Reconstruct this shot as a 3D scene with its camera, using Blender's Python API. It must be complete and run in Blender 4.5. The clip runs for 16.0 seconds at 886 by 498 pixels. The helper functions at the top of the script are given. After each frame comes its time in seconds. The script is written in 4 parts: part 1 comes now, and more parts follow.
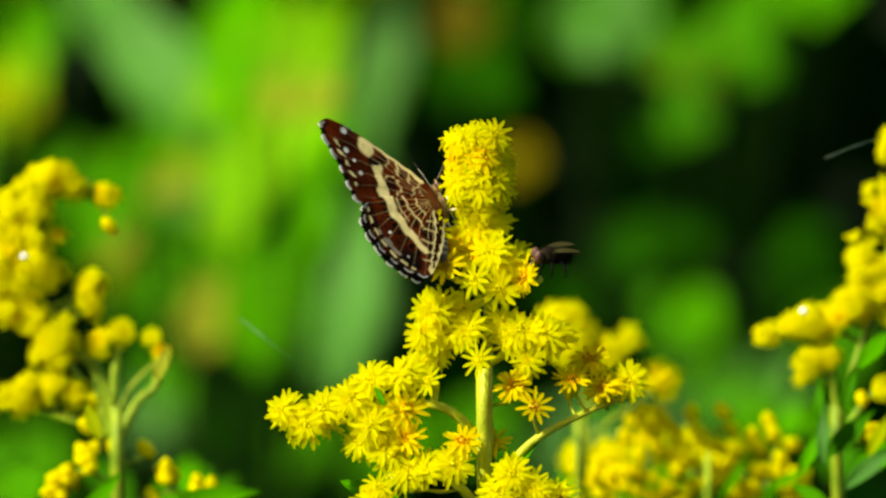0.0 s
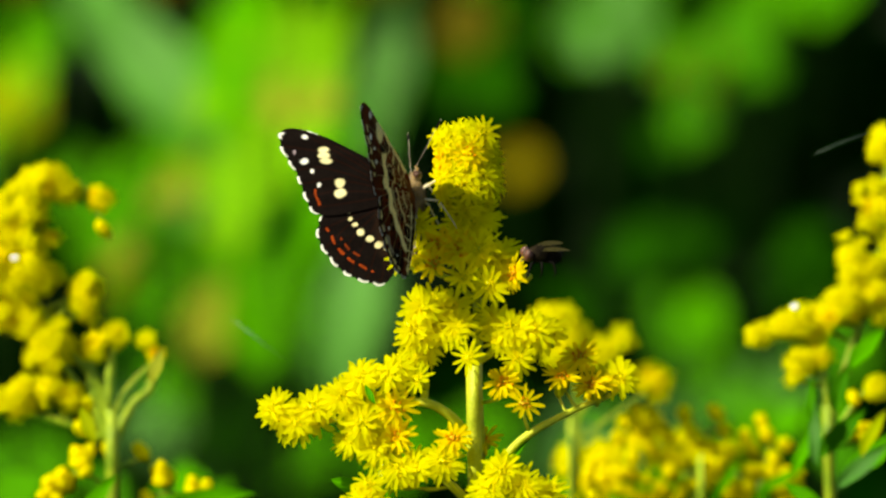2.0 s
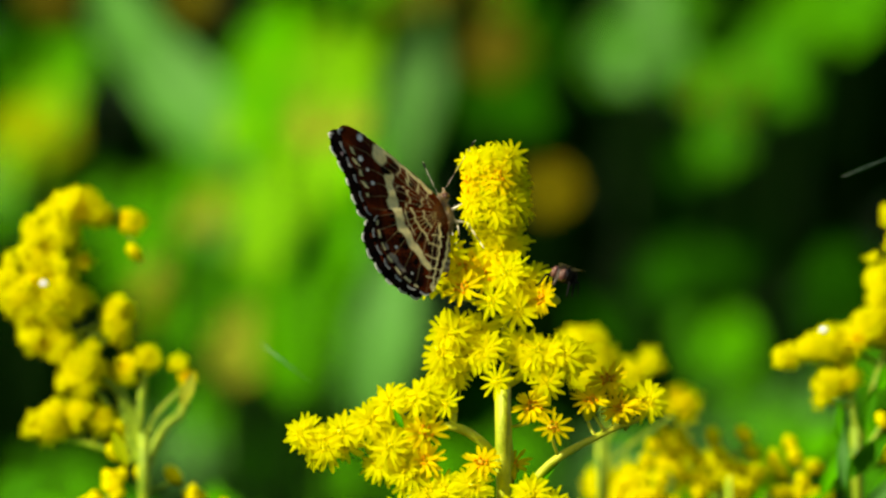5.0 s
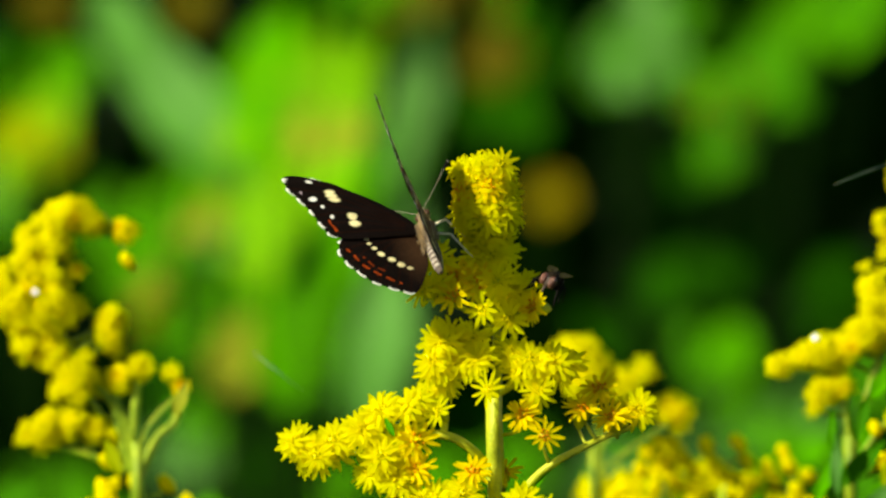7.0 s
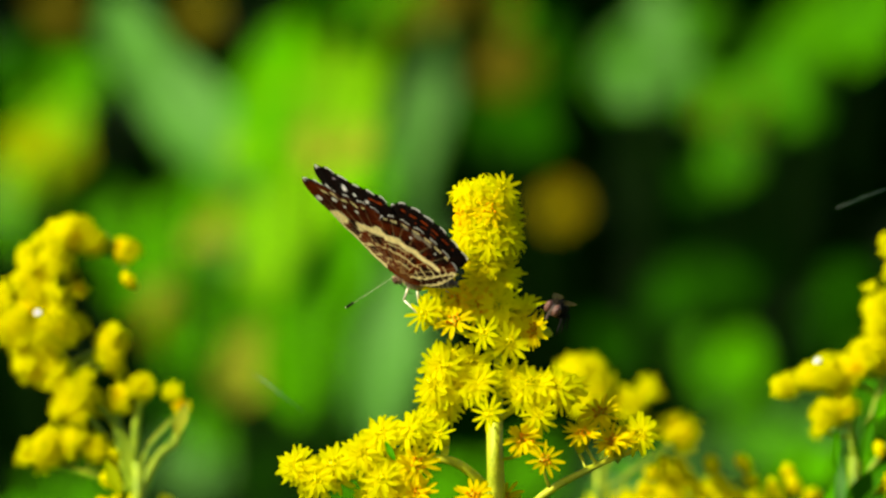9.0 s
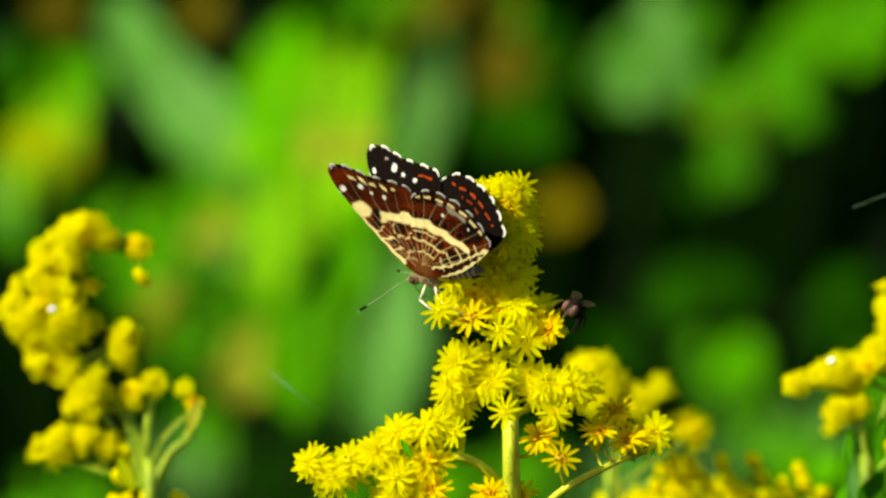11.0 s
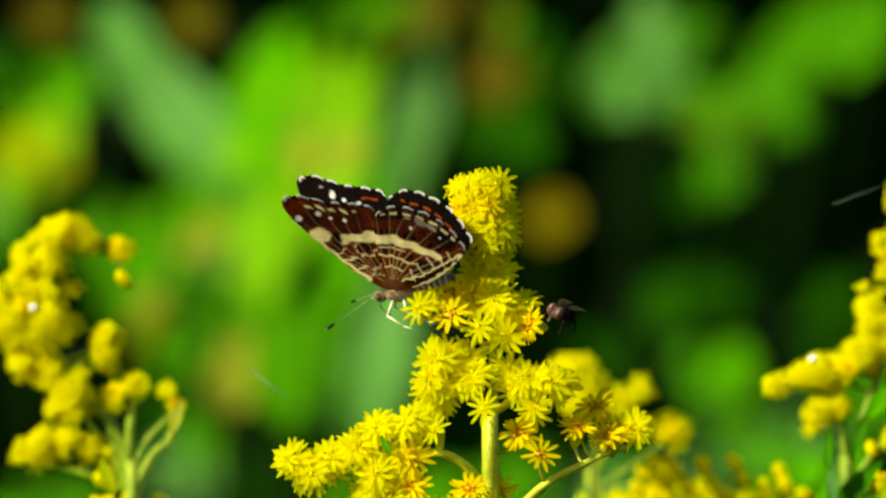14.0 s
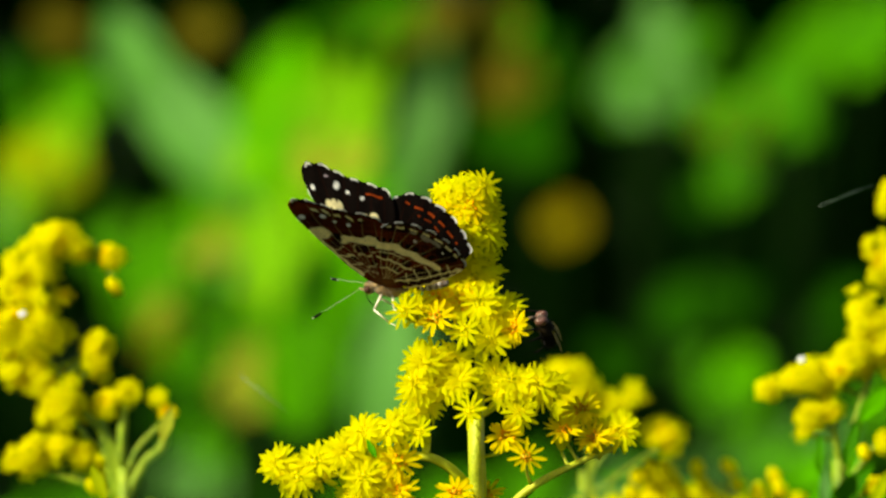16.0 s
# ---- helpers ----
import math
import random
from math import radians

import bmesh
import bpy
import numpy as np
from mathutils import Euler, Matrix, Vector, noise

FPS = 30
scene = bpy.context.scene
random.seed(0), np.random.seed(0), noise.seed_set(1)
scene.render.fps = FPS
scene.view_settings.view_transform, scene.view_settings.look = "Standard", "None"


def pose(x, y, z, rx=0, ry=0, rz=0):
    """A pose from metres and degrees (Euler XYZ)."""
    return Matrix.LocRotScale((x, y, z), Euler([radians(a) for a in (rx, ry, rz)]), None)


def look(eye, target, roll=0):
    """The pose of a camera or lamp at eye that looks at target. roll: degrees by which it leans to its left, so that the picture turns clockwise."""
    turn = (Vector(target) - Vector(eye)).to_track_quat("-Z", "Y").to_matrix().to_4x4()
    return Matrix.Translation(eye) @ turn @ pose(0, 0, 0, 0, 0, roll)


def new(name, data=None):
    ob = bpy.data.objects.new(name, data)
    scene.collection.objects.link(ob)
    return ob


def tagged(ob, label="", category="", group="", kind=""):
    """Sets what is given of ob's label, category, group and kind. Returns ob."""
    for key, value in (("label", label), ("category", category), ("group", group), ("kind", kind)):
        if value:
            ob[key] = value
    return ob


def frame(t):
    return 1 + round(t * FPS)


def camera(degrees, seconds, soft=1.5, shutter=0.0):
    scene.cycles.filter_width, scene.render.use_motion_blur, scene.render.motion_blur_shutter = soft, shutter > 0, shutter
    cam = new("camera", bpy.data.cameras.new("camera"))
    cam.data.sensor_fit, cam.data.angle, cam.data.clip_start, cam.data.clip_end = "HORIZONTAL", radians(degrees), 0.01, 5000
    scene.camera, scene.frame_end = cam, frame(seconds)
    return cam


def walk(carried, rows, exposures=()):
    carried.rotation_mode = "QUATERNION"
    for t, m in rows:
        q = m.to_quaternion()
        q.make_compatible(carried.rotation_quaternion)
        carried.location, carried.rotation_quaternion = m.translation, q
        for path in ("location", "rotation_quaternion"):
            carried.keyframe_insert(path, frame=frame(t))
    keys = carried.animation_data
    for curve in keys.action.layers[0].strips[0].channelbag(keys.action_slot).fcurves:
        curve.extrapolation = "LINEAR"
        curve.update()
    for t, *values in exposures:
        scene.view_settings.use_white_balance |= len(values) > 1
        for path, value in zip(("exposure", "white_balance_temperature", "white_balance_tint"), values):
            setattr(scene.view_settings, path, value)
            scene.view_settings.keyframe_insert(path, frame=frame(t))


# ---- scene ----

# ======== camera ========
LENS = 6.0                                   # a long lens, close subject
FOCUS = 1.2                                  # metres to the flower spike
TILT = radians(8)
RIGHT = Vector((1, 0, 0))
AHEAD = Vector((0, math.cos(TILT), -math.sin(TILT)))
UP = Vector((0, math.sin(TILT), math.cos(TILT)))
CENTRE = Vector((0, 0, 0.95))
EYE = CENTRE - AHEAD * FOCUS
UNIT = 784 / math.tan(radians(LENS / 2))
VIEW = Matrix((RIGHT, UP, -AHEAD)).transposed().to_4x4()

cam = camera(LENS, 16.0, soft=2.5)
cam.data.dof.use_dof = True
cam.data.dof.focus_distance = FOCUS
cam.data.dof.aperture_fstop = 24.0

# seconds, drift to the right and up in mm, yaw, pitch and roll in thousandths of a radian
DRIFT = [
    (0.0, -3.87, 0.42, -5.998, -6.026, -1.61), (0.5, -2.46, -0.61, -5.811, -5.911, -7.14), (1.0, -0.72, -1.7, -5.228, -5.494, -9.94),
    (1.5, -0.1, -1.89, -4.717, -5.099, -12.26), (2.0, -0.33, -1.55, -4.331, -4.674, -8.98), (2.5, -0.52, -1.48, -3.728, -4.149, -9.74),
    (3.0, -0.63, -0.96, -2.859, -3.978, -8.31), (3.5, -0.42, -0.57, -1.909, -3.792, -7.67), (4.0, -0.1, -0.88, -1.171, -3.05, -9.15),
    (6.5, 1.44, -1.84, -0.596, -0.868, -13.72), (7.0, 2.15, -1.75, -0.037, -0.641, -12.73), (7.5, 2.68, -0.95, 0.345, -0.386, -13.45),
    (8.0, 2.94, 0.33, 0.62, -0.238, -12.39), (8.5, 3.37, 1.38, 1.108, -0.433, -9.57), (9.0, 4.27, 2.0, 1.832, -0.919, -10.41),
    (11.5, -0.45, 0.61, -0.001, -0.254, -2.61), (12.0, -0.53, -0.59, -0.14, 0.184, -0.05), (12.5, -0.05, -0.05, -0.043, 0.043, 0.0),
    (13.0, 1.13, -0.35, 0.235, 0.309, -3.63), (13.5, 2.05, -0.78, 0.286, 0.799, -3.42), (14.0, 3.11, -1.75, 0.396, 1.481, -6.18),
    (14.5, 4.93, -2.71, 1.065, 2.044, -6.3), (15.0, 6.73, -2.19, 2.052, 2.024, -9.63), (15.5, 8.54, -1.94, 3.153, 2.121, -12.47),
    (16.0, 9.58, -2.67, 4.013, 2.635, -13.09)]
walk(cam, [(t, Matrix.Translation(EYE + RIGHT * (ex / 1000) + UP * (ez / 1000)) @ VIEW
            @ Matrix.Rotation(yaw / 1000, 4, "Y") @ Matrix.Rotation(pitch / 1000, 4, "X") @ Matrix.Rotation(roll / 1000, 4, "Z"))
           for t, ex, ez, yaw, pitch, roll in DRIFT],
     exposures=[(0, 0.98, 7300, 0), (16, 0.98, 7300, 0)])


def at(x, y, away=0.0):
    """A place in the plan: x, y across the view's plane (one step is 0.08 mm there), away in metres behind the spike."""
    d = FOCUS + away
    return EYE + d * (AHEAD + RIGHT * ((x - 784) / UNIT) + UP * ((441 - y) / UNIT))


# ======== light ========
TO_SUN = Vector((-0.70, -0.35, 0.63)).normalized()
world = bpy.data.worlds.new("sky")
scene.world = world
world.use_nodes = True
wn = world.node_tree.nodes
sky = wn.new("ShaderNodeTexSky")
sky.sky_type, sky.sun_disc = "NISHITA", False
sky.sun_elevation, sky.sun_rotation = math.asin(TO_SUN.z), math.atan2(TO_SUN.x, TO_SUN.y)
world.node_tree.links.new(sky.outputs[0], wn["Background"].inputs[0])
wn["Background"].inputs[1].default_value = 0.06
sun = new("sun", bpy.data.lights.new("sun", "SUN"))
sun.data.energy, sun.data.angle, sun.data.color = 4.5, radians(0.53), (1.0, 0.95, 0.84)
sun.matrix_world = look((0, 0, 3), Vector((0, 0, 3)) - TO_SUN)


# ======== materials ========
def material(name, low, high, scale=300.0, rough=0.6, through_light=0.0, bump=0.1, each=0.0, attribute="", sheen=0.0, gloss=0.5, glow=None):
    """Two tones mixed by noise at two scales, fine relief, and light that passes through thin leaves."""
    m = bpy.data.materials.new(name)
    m.use_nodes = True
    nt = m.node_tree
    n, ln = nt.nodes, nt.links
    bsdf, outp = n["Principled BSDF"], n["Material Output"]
    co = n.new("ShaderNodeTexCoord")
    big, fine = n.new("ShaderNodeTexNoise"), n.new("ShaderNodeTexNoise")
    big.inputs["Scale"].default_value, fine.inputs["Scale"].default_value = scale, scale * 7
    big.inputs["Detail"].default_value = 3
    for q in (big, fine):
        ln.new(co.outputs["Object"], q.inputs["Vector"])
    add = n.new("ShaderNodeMath")
    add.operation = "MULTIPLY_ADD"
    add.inputs[1].default_value = 0.35
    ln.new(fine.outputs["Fac"], add.inputs[0])
    ln.new(big.outputs["Fac"], add.inputs[2])
    ramp = n.new("ShaderNodeMapRange")
    ramp.inputs["From Min"].default_value, ramp.inputs["From Max"].default_value = 0.45, 0.9
    ln.new(add.outputs[0], ramp.inputs["Value"])
    mix = n.new("ShaderNodeMix")
    mix.data_type = "RGBA"
    mix.inputs["A"].default_value, mix.inputs["B"].default_value = (*low, 1), (*high, 1)
    ln.new(ramp.outputs[0], mix.inputs["Factor"])
    colour = mix.outputs["Result"]
    if attribute:
        col = n.new("ShaderNodeAttribute")
        col.attribute_name = attribute
        mul = n.new("ShaderNodeMix")
        mul.data_type, mul.blend_type = "RGBA", "MULTIPLY"
        mul.inputs["Factor"].default_value = 1.0
        ln.new(col.outputs["Color"], mul.inputs["A"])
        ln.new(colour, mul.inputs["B"])
        colour = mul.outputs["Result"]
    if each:
        info, hsv = n.new("ShaderNodeObjectInfo"), n.new("ShaderNodeHueSaturation")
        span = n.new("ShaderNodeMapRange")
        span.inputs["To Min"].default_value, span.inputs["To Max"].default_value = 1 - each, 1 + each
        ln.new(info.outputs["Random"], span.inputs["Value"])
        ln.new(span.outputs[0], hsv.inputs["Value"])
        ln.new(colour, hsv.inputs["Color"])
        colour = hsv.outputs["Color"]
    ln.new(colour, bsdf.inputs["Base Color"])
    bsdf.inputs["Roughness"].default_value = rough
    bsdf.inputs["Specular IOR Level"].default_value = gloss
    bsdf.inputs["Sheen Weight"].default_value = sheen
    if bump:
        b = n.new("ShaderNodeBump")
        b.inputs["Strength"].default_value, b.inputs["Distance"].default_value = bump, 0.0005
        ln.new(fine.outputs["Fac"], b.inputs["Height"])
        ln.new(b.outputs[0], bsdf.inputs["Normal"])
    if through_light:
        thin, both = n.new("ShaderNodeBsdfTranslucent"), n.new("ShaderNodeMixShader")
        both.inputs[0].default_value = through_light
        if glow:
            thin.inputs["Color"].default_value = (*glow, 1)
        else:
            ln.new(colour, thin.inputs["Color"])
        ln.new(bsdf.outputs[0], both.inputs[1])
        ln.new(thin.outputs[0], both.inputs[2])
        ln.new(both.outputs[0], outp.inputs["Surface"])
    return m


M_PETAL = material("petal_yellow", (0.88, 0.93, 0.005), (0.90, 0.95, 0.010), 900, 0.6, 0.79, 0.03, 0.02, gloss=0.05, glow=(0.97, 0.87, 0.002))
M_DISC = material("disc_yellow", (0.90, 0.92, 0.005), (0.92, 0.94, 0.010), 1500, 0.6, 0.77, 0.1, 0.03, gloss=0.05, glow=(0.97, 0.85, 0.002))
M_ORANGE = material("faded_orange", (0.84, 0.36, 0.004), (0.90, 0.50, 0.006), 1500, 0.65, 0.35, 0.3, 0.15, gloss=0.2)
M_AMBER = material("petal_amber", (0.88, 0.68, 0.002), (0.92, 0.80, 0.006), 900, 0.6, 0.65, 0.1, 0.06, gloss=0.1, glow=(0.97, 0.74, 0.001))
M_BUD = material("bud_yellow", (0.88, 0.83, 0.005), (0.93, 0.89, 0.010), 900, 0.6, 0.6, 0.05, 0.04, gloss=0.1, glow=(0.96, 0.84, 0.003))
M_CUP = material("bract_green", (0.55, 0.58, 0.012), (0.70, 0.70, 0.02), 900, 0.5, 0.3, 0.2, 0.15, gloss=0.25)
M_STEM = material("stem_green", (0.28, 0.34, 0.008), (0.54, 0.56, 0.03), 420, 0.5, 0.0, 0.35, 0.1, gloss=0.3)
M_STEM_GREEN = material("side_stem_green", (0.10, 0.19, 0.006), (0.30, 0.38, 0.015), 420, 0.5, 0.0, 0.35, 0.1, gloss=0.2)
# near-black colour in place of shade, so lit stems sink into the gaps
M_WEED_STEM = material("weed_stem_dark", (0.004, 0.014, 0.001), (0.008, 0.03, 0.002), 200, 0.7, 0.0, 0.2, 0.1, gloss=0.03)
M_LEAF = material("leaf_fresh", (0.034, 0.20, 0.001), (0.09, 0.33, 0.002), 60, 0.6, 0.35, 0.2, 0.2, gloss=0.03)
M_LEAF_YELLOW = material("leaf_yellowing", (0.20, 0.28, 0.002), (0.32, 0.34, 0.004), 50, 0.6, 0.35, 0.2, 0.15, gloss=0.03)
# lighter, yellower leaf copy; a sunlit look is put into the colour
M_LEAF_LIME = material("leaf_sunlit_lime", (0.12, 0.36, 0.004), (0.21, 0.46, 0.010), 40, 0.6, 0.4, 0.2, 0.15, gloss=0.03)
M_LEAF_BLUE = material("leaf_grey_green", (0.040, 0.155, 0.012), (0.080, 0.24, 0.026), 50, 0.5, 0.3, 0.2, 0.2, gloss=0.15)
M_LEAF_DULL = material("leaf_olive", (0.17, 0.20, 0.010), (0.26, 0.28, 0.02), 60, 0.6, 0.25, 0.2, 0.2, gloss=0.03)
M_LEAF_BROWN = material("leaf_withered_orange", (0.12, 0.095, 0.001), (0.20, 0.155, 0.002), 60, 0.7, 0.2, 0.3, 0.2, gloss=0.03)
# near-black leaf: the thicket's deep shade is put into the colour
M_LEAF_SHADE = material("leaf_deep_green", (0.0005, 0.010, 0.0001), (0.002, 0.025, 0.0003), 40, 0.8, 0.1, 0.2, 0.3, gloss=0.0)
M_LEAF_MID = material("leaf_mid_green", (0.022, 0.13, 0.001), (0.055, 0.22, 0.002), 50, 0.6, 0.3, 0.2, 0.2, gloss=0.03)
# leaf green darkened for half shade; the dim light is put into the colour
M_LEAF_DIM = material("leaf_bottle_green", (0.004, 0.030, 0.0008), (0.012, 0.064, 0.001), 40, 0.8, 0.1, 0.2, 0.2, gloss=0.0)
M_LEAF_DRY = material("leaf_dry_brown", (0.055, 0.045, 0.002), (0.10, 0.085, 0.006), 60, 0.8, 0.15, 0.2, 0.2, gloss=0.01)
M_GROUND = material("meadow_soil_and_grass", (0.003, 0.008, 0.0008), (0.01, 0.02, 0.0015), 6, 0.9, 0.0, 0.5, gloss=0.1)


# ======== building helpers ========
def part(name, bm, mat, parent=None, label="", smooth=True):
    me = bpy.data.meshes.new(name)
    bm.to_mesh(me)
    bm.free()
    for q in (mat if isinstance(mat, (list, tuple)) else (mat,)):
        me.materials.append(q)
    if smooth:
        me.shade_smooth()
    ob = new(name, me)
    ob.parent = parent
    if label:
        tagged(ob, label)
    return ob


def tube(bm, points, radii, sides=8, mi=0):
    """A tapered tube along points, closed at both ends."""
    pts = [Vector(p) for p in points]
    rings, side = [], None
    for i, p in enumerate(pts):
        d = (pts[min(i + 1, len(pts) - 1)] - pts[max(i - 1, 0)]).normalized()
        if side is None:
            side = d.orthogonal().normalized()
        side = (side - d * side.dot(d)).normalized()
        other = d.cross(side)
        r = radii[i] if isinstance(radii, (list, tuple)) else radii
        rings.append([bm.verts.new(p + (side * math.cos(a) + other * math.sin(a)) * r)
                      for a in (2 * math.pi * k / sides for k in range(sides))])
    for a, b in zip(rings, rings[1:]):
        for k in range(sides):
            bm.faces.new((a[k], a[(k + 1) % sides], b[(k + 1) % sides], b[k])).material_index = mi
    bm.faces.new(rings[0][::-1]).material_index = mi
    bm.faces.new(rings[-1]).material_index = mi


def curve_through(points, steps=6):
    """A smooth line through points."""
    p = [Vector(q) for q in points]
    p = [2 * p[0] - p[1]] + p + [2 * p[-1] - p[-2]]
    out = []
    for i in range(1, len(p) - 2):
        for k in range(steps):
            t = k / steps
            out.append(0.5 * (2 * p[i] + (p[i + 1] - p[i - 1]) * t + (2 * p[i - 1] - 5 * p[i] + 4 * p[i + 1] - p[i + 2]) * t * t
                              + (3 * p[i] - p[i - 1] - 3 * p[i + 1] + p[i + 2]) * t ** 3))
    return out + [p[-2]]


def ball(bm, centre, rx, ry, rz, u=12, v=8, mi=0, turn=None):
    m = Matrix.Translation(centre) @ (turn or Matrix()) @ Matrix.Diagonal((rx, ry, rz, 1))
    for f in {f for q in bmesh.ops.create_uvsphere(bm, u_segments=u, v_segments=v, radius=1, matrix=m)["verts"] for f in q.link_faces}:
        f.material_index = mi


def facing(direction, spin=0.0):
    """A turn that points local z along direction."""
    return Vector(direction).to_track_quat("Z", "Y").to_matrix().to_4x4() @ Matrix.Rotation(spin, 4, "Z")


MM = 0.001

# ======== ground ========
bm = bmesh.new()
bmesh.ops.create_grid(bm, x_segments=60, y_segments=60, size=400)
for v in bm.verts:
    if v.co.length < 380:
        v.co.z = 0.05 * noise.noise(v.co * 0.05) - 0.03
ground = tagged(part("ground", bm, M_GROUND), "dark meadow ground of soil and low grass", "ground", kind="structure")


# ======== leaves ========
def leaf_mesh(seed):
    """A pointed leaf one unit long, from the origin along y, folded along its midrib."""
    rnd = random.Random(seed)
    b = bmesh.new()
    bend = rnd.uniform(0.05, 0.25)
    rows = []
    for i in range(9):
        s = i / 8
        w = 0.5 * math.sin(math.pi * s ** 0.8) ** 0.9 + 0.01
        rows.append([b.verts.new((w * k / 2, s, 0.12 * abs(k) / 2 * w - bend * s * s + 0.02 * math.sin(9 * s) * abs(k))) for k in (-2, -1, 0, 1, 2)])
    for p, q in zip(rows, rows[1:]):
        for k in range(4):
            b.faces.new((p[k], p[k + 1], q[k + 1], q[k]))
    me = bpy.data.meshes.new("leaf")
    b.to_mesh(me)
    b.free()
    me.shade_smooth()
    return me


LEAF = {}
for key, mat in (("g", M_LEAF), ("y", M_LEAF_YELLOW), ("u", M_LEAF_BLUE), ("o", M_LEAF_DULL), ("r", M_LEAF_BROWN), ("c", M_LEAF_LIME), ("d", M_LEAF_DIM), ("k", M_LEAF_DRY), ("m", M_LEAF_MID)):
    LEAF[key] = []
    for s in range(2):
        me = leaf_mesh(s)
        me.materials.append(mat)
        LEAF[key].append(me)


# ======== goldenrod ========
def head_meshes(seed):
    """One small composite flower: ray petals, a disc of florets and a green cup; z is its face."""
    rnd = random.Random(seed)
    petals, disc, cup = bmesh.new(), bmesh.new(), bmesh.new()
    n = rnd.choice((11, 12, 13))
    for k in range(n):
        a = 2 * math.pi * (k + rnd.uniform(-0.3, 0.3)) / n
        length, wide, droop = rnd.uniform(1.8, 2.6), rnd.uniform(0.24, 0.33), rnd.uniform(-0.1, 0.4)
        rows = []
        for i in range(5):
            s = i / 4
            w = wide * (0.6, 0.9, 1.05, 1.0, 0.45)[i]
            r, z = 0.5 + s * length, 0.3 + 0.3 * s - droop * 1.6 * s * s
            rows.append([(r, -w, z + 0.09), (r, 0, z), (r, w, z + 0.09)])
        turn = Matrix.Rotation(a, 3, "Z")
        vs = [[petals.verts.new(turn @ Vector(q) * MM) for q in row] for row in rows]
        for p, q in zip(vs, vs[1:]):
            petals.faces.new((p[0], q[0], q[1], p[1]))
            petals.faces.new((p[1], q[1], q[2], p[2]))
    for k in range(9):
        a, r = k * 2.399, 0.24 * math.sqrt(k)
        tilt = Vector((math.cos(a) * r, math.sin(a) * r, 0))
        top = tilt * 1.5 + Vector((0, 0, 0.5 + rnd.uniform(0, 0.12)))
        tube(disc, [tilt * MM, (tilt * 1.2 + Vector((0, 0, 0.5))) * MM, top * MM], [0.13 * MM, 0.15 * MM, 0.26 * MM], 5)
        if k % 2:
            tube(disc, [top * MM, (top * 1.1 + Vector((0, 0, 0.2))) * MM], [0.07 * MM, 0.09 * MM], 4)
    tube(cup, [Vector((0, 0, z)) * MM for z in (-2.6, -2.1, -1.2, -0.2, 0.35)], [r * MM for r in (0.25, 0.62, 0.78, 0.72, 0.86)], 9)
    for k in range(9):
        a = 2 * math.pi * k / 9
        c, s = math.cos(a), math.sin(a)
        tube(cup, [Vector((c * r, s * r, z)) * MM for r, z in ((0.74, -1.6), (0.84, -0.6), (0.95, 0.3))], [0.14 * MM, 0.17 * MM, 0.03 * MM], 4)
    out = []
    for name, b, m in (("disc", disc, M_DISC), ("petals", petals, M_PETAL), ("cup", cup, M_CUP)):
        me = bpy.data.meshes.new(name)
        b.to_mesh(me)
        b.free()
        me.materials.append(m)
        me.shade_smooth()
        out.append(me)
    faded = out[0].copy()
    faded.materials[0] = M_ORANGE
    amber = out[1].copy()
    amber.materials[0] = M_AMBER
    return (*out, faded, amber)


def bud_mesh(seed):
    rnd = random.Random(seed)
    b = bmesh.new()
    tube(b, [Vector((0, 0, z)) * MM for z in (-2.6, -2.2, -1.6, -1.0, -0.4)], [r * MM for r in (0.25, 0.5, 0.74, 0.84, 0.7)], 9, 0)
    ball(b, Vector((0, 0, -0.2)) * MM, 0.98 * MM, 0.98 * MM, rnd.uniform(1.5, 1.9) * MM, 11, 8, 1)
    me = bpy.data.meshes.new("bud")
    b.to_mesh(me)
    b.free()
    me.materials.append(M_CUP)
    me.materials.append(M_BUD)
    me.shade_smooth()
    return me


HEADS = [head_meshes(s) for s in range(8)]
BUDS = [bud_mesh(s) for s in range(3)]


def hang_leaf(root, base, x, y, away, length, wide, angle, tone, rnd):
    """One leaf under root, its middle at a place of the plan, its face to the light; angle 0 points up."""
    step = (FOCUS + away) / UNIT
    up = UP * math.cos(radians(angle)) + RIGHT * math.sin(radians(angle))
    face = (TO_SUN * 0.7 - AHEAD * 0.9 + Vector((rnd.uniform(-0.2, 0.2), 0, rnd.uniform(-0.2, 0.2)))).normalized()
    up = (up - face * up.dot(face)).normalized()
    foot = at(x, y, away) - up * (length * step / 2)
    ob = new("leaf", rnd.choice(LEAF[tone]))
    ob.parent = root
    ob.matrix_basis = Matrix.Translation(foot - base) @ Matrix((up.cross(face), up, face)).transposed().to_4x4() @ Matrix.Diagonal((wide * step, length * step, length * step, 1))
    return foot - base


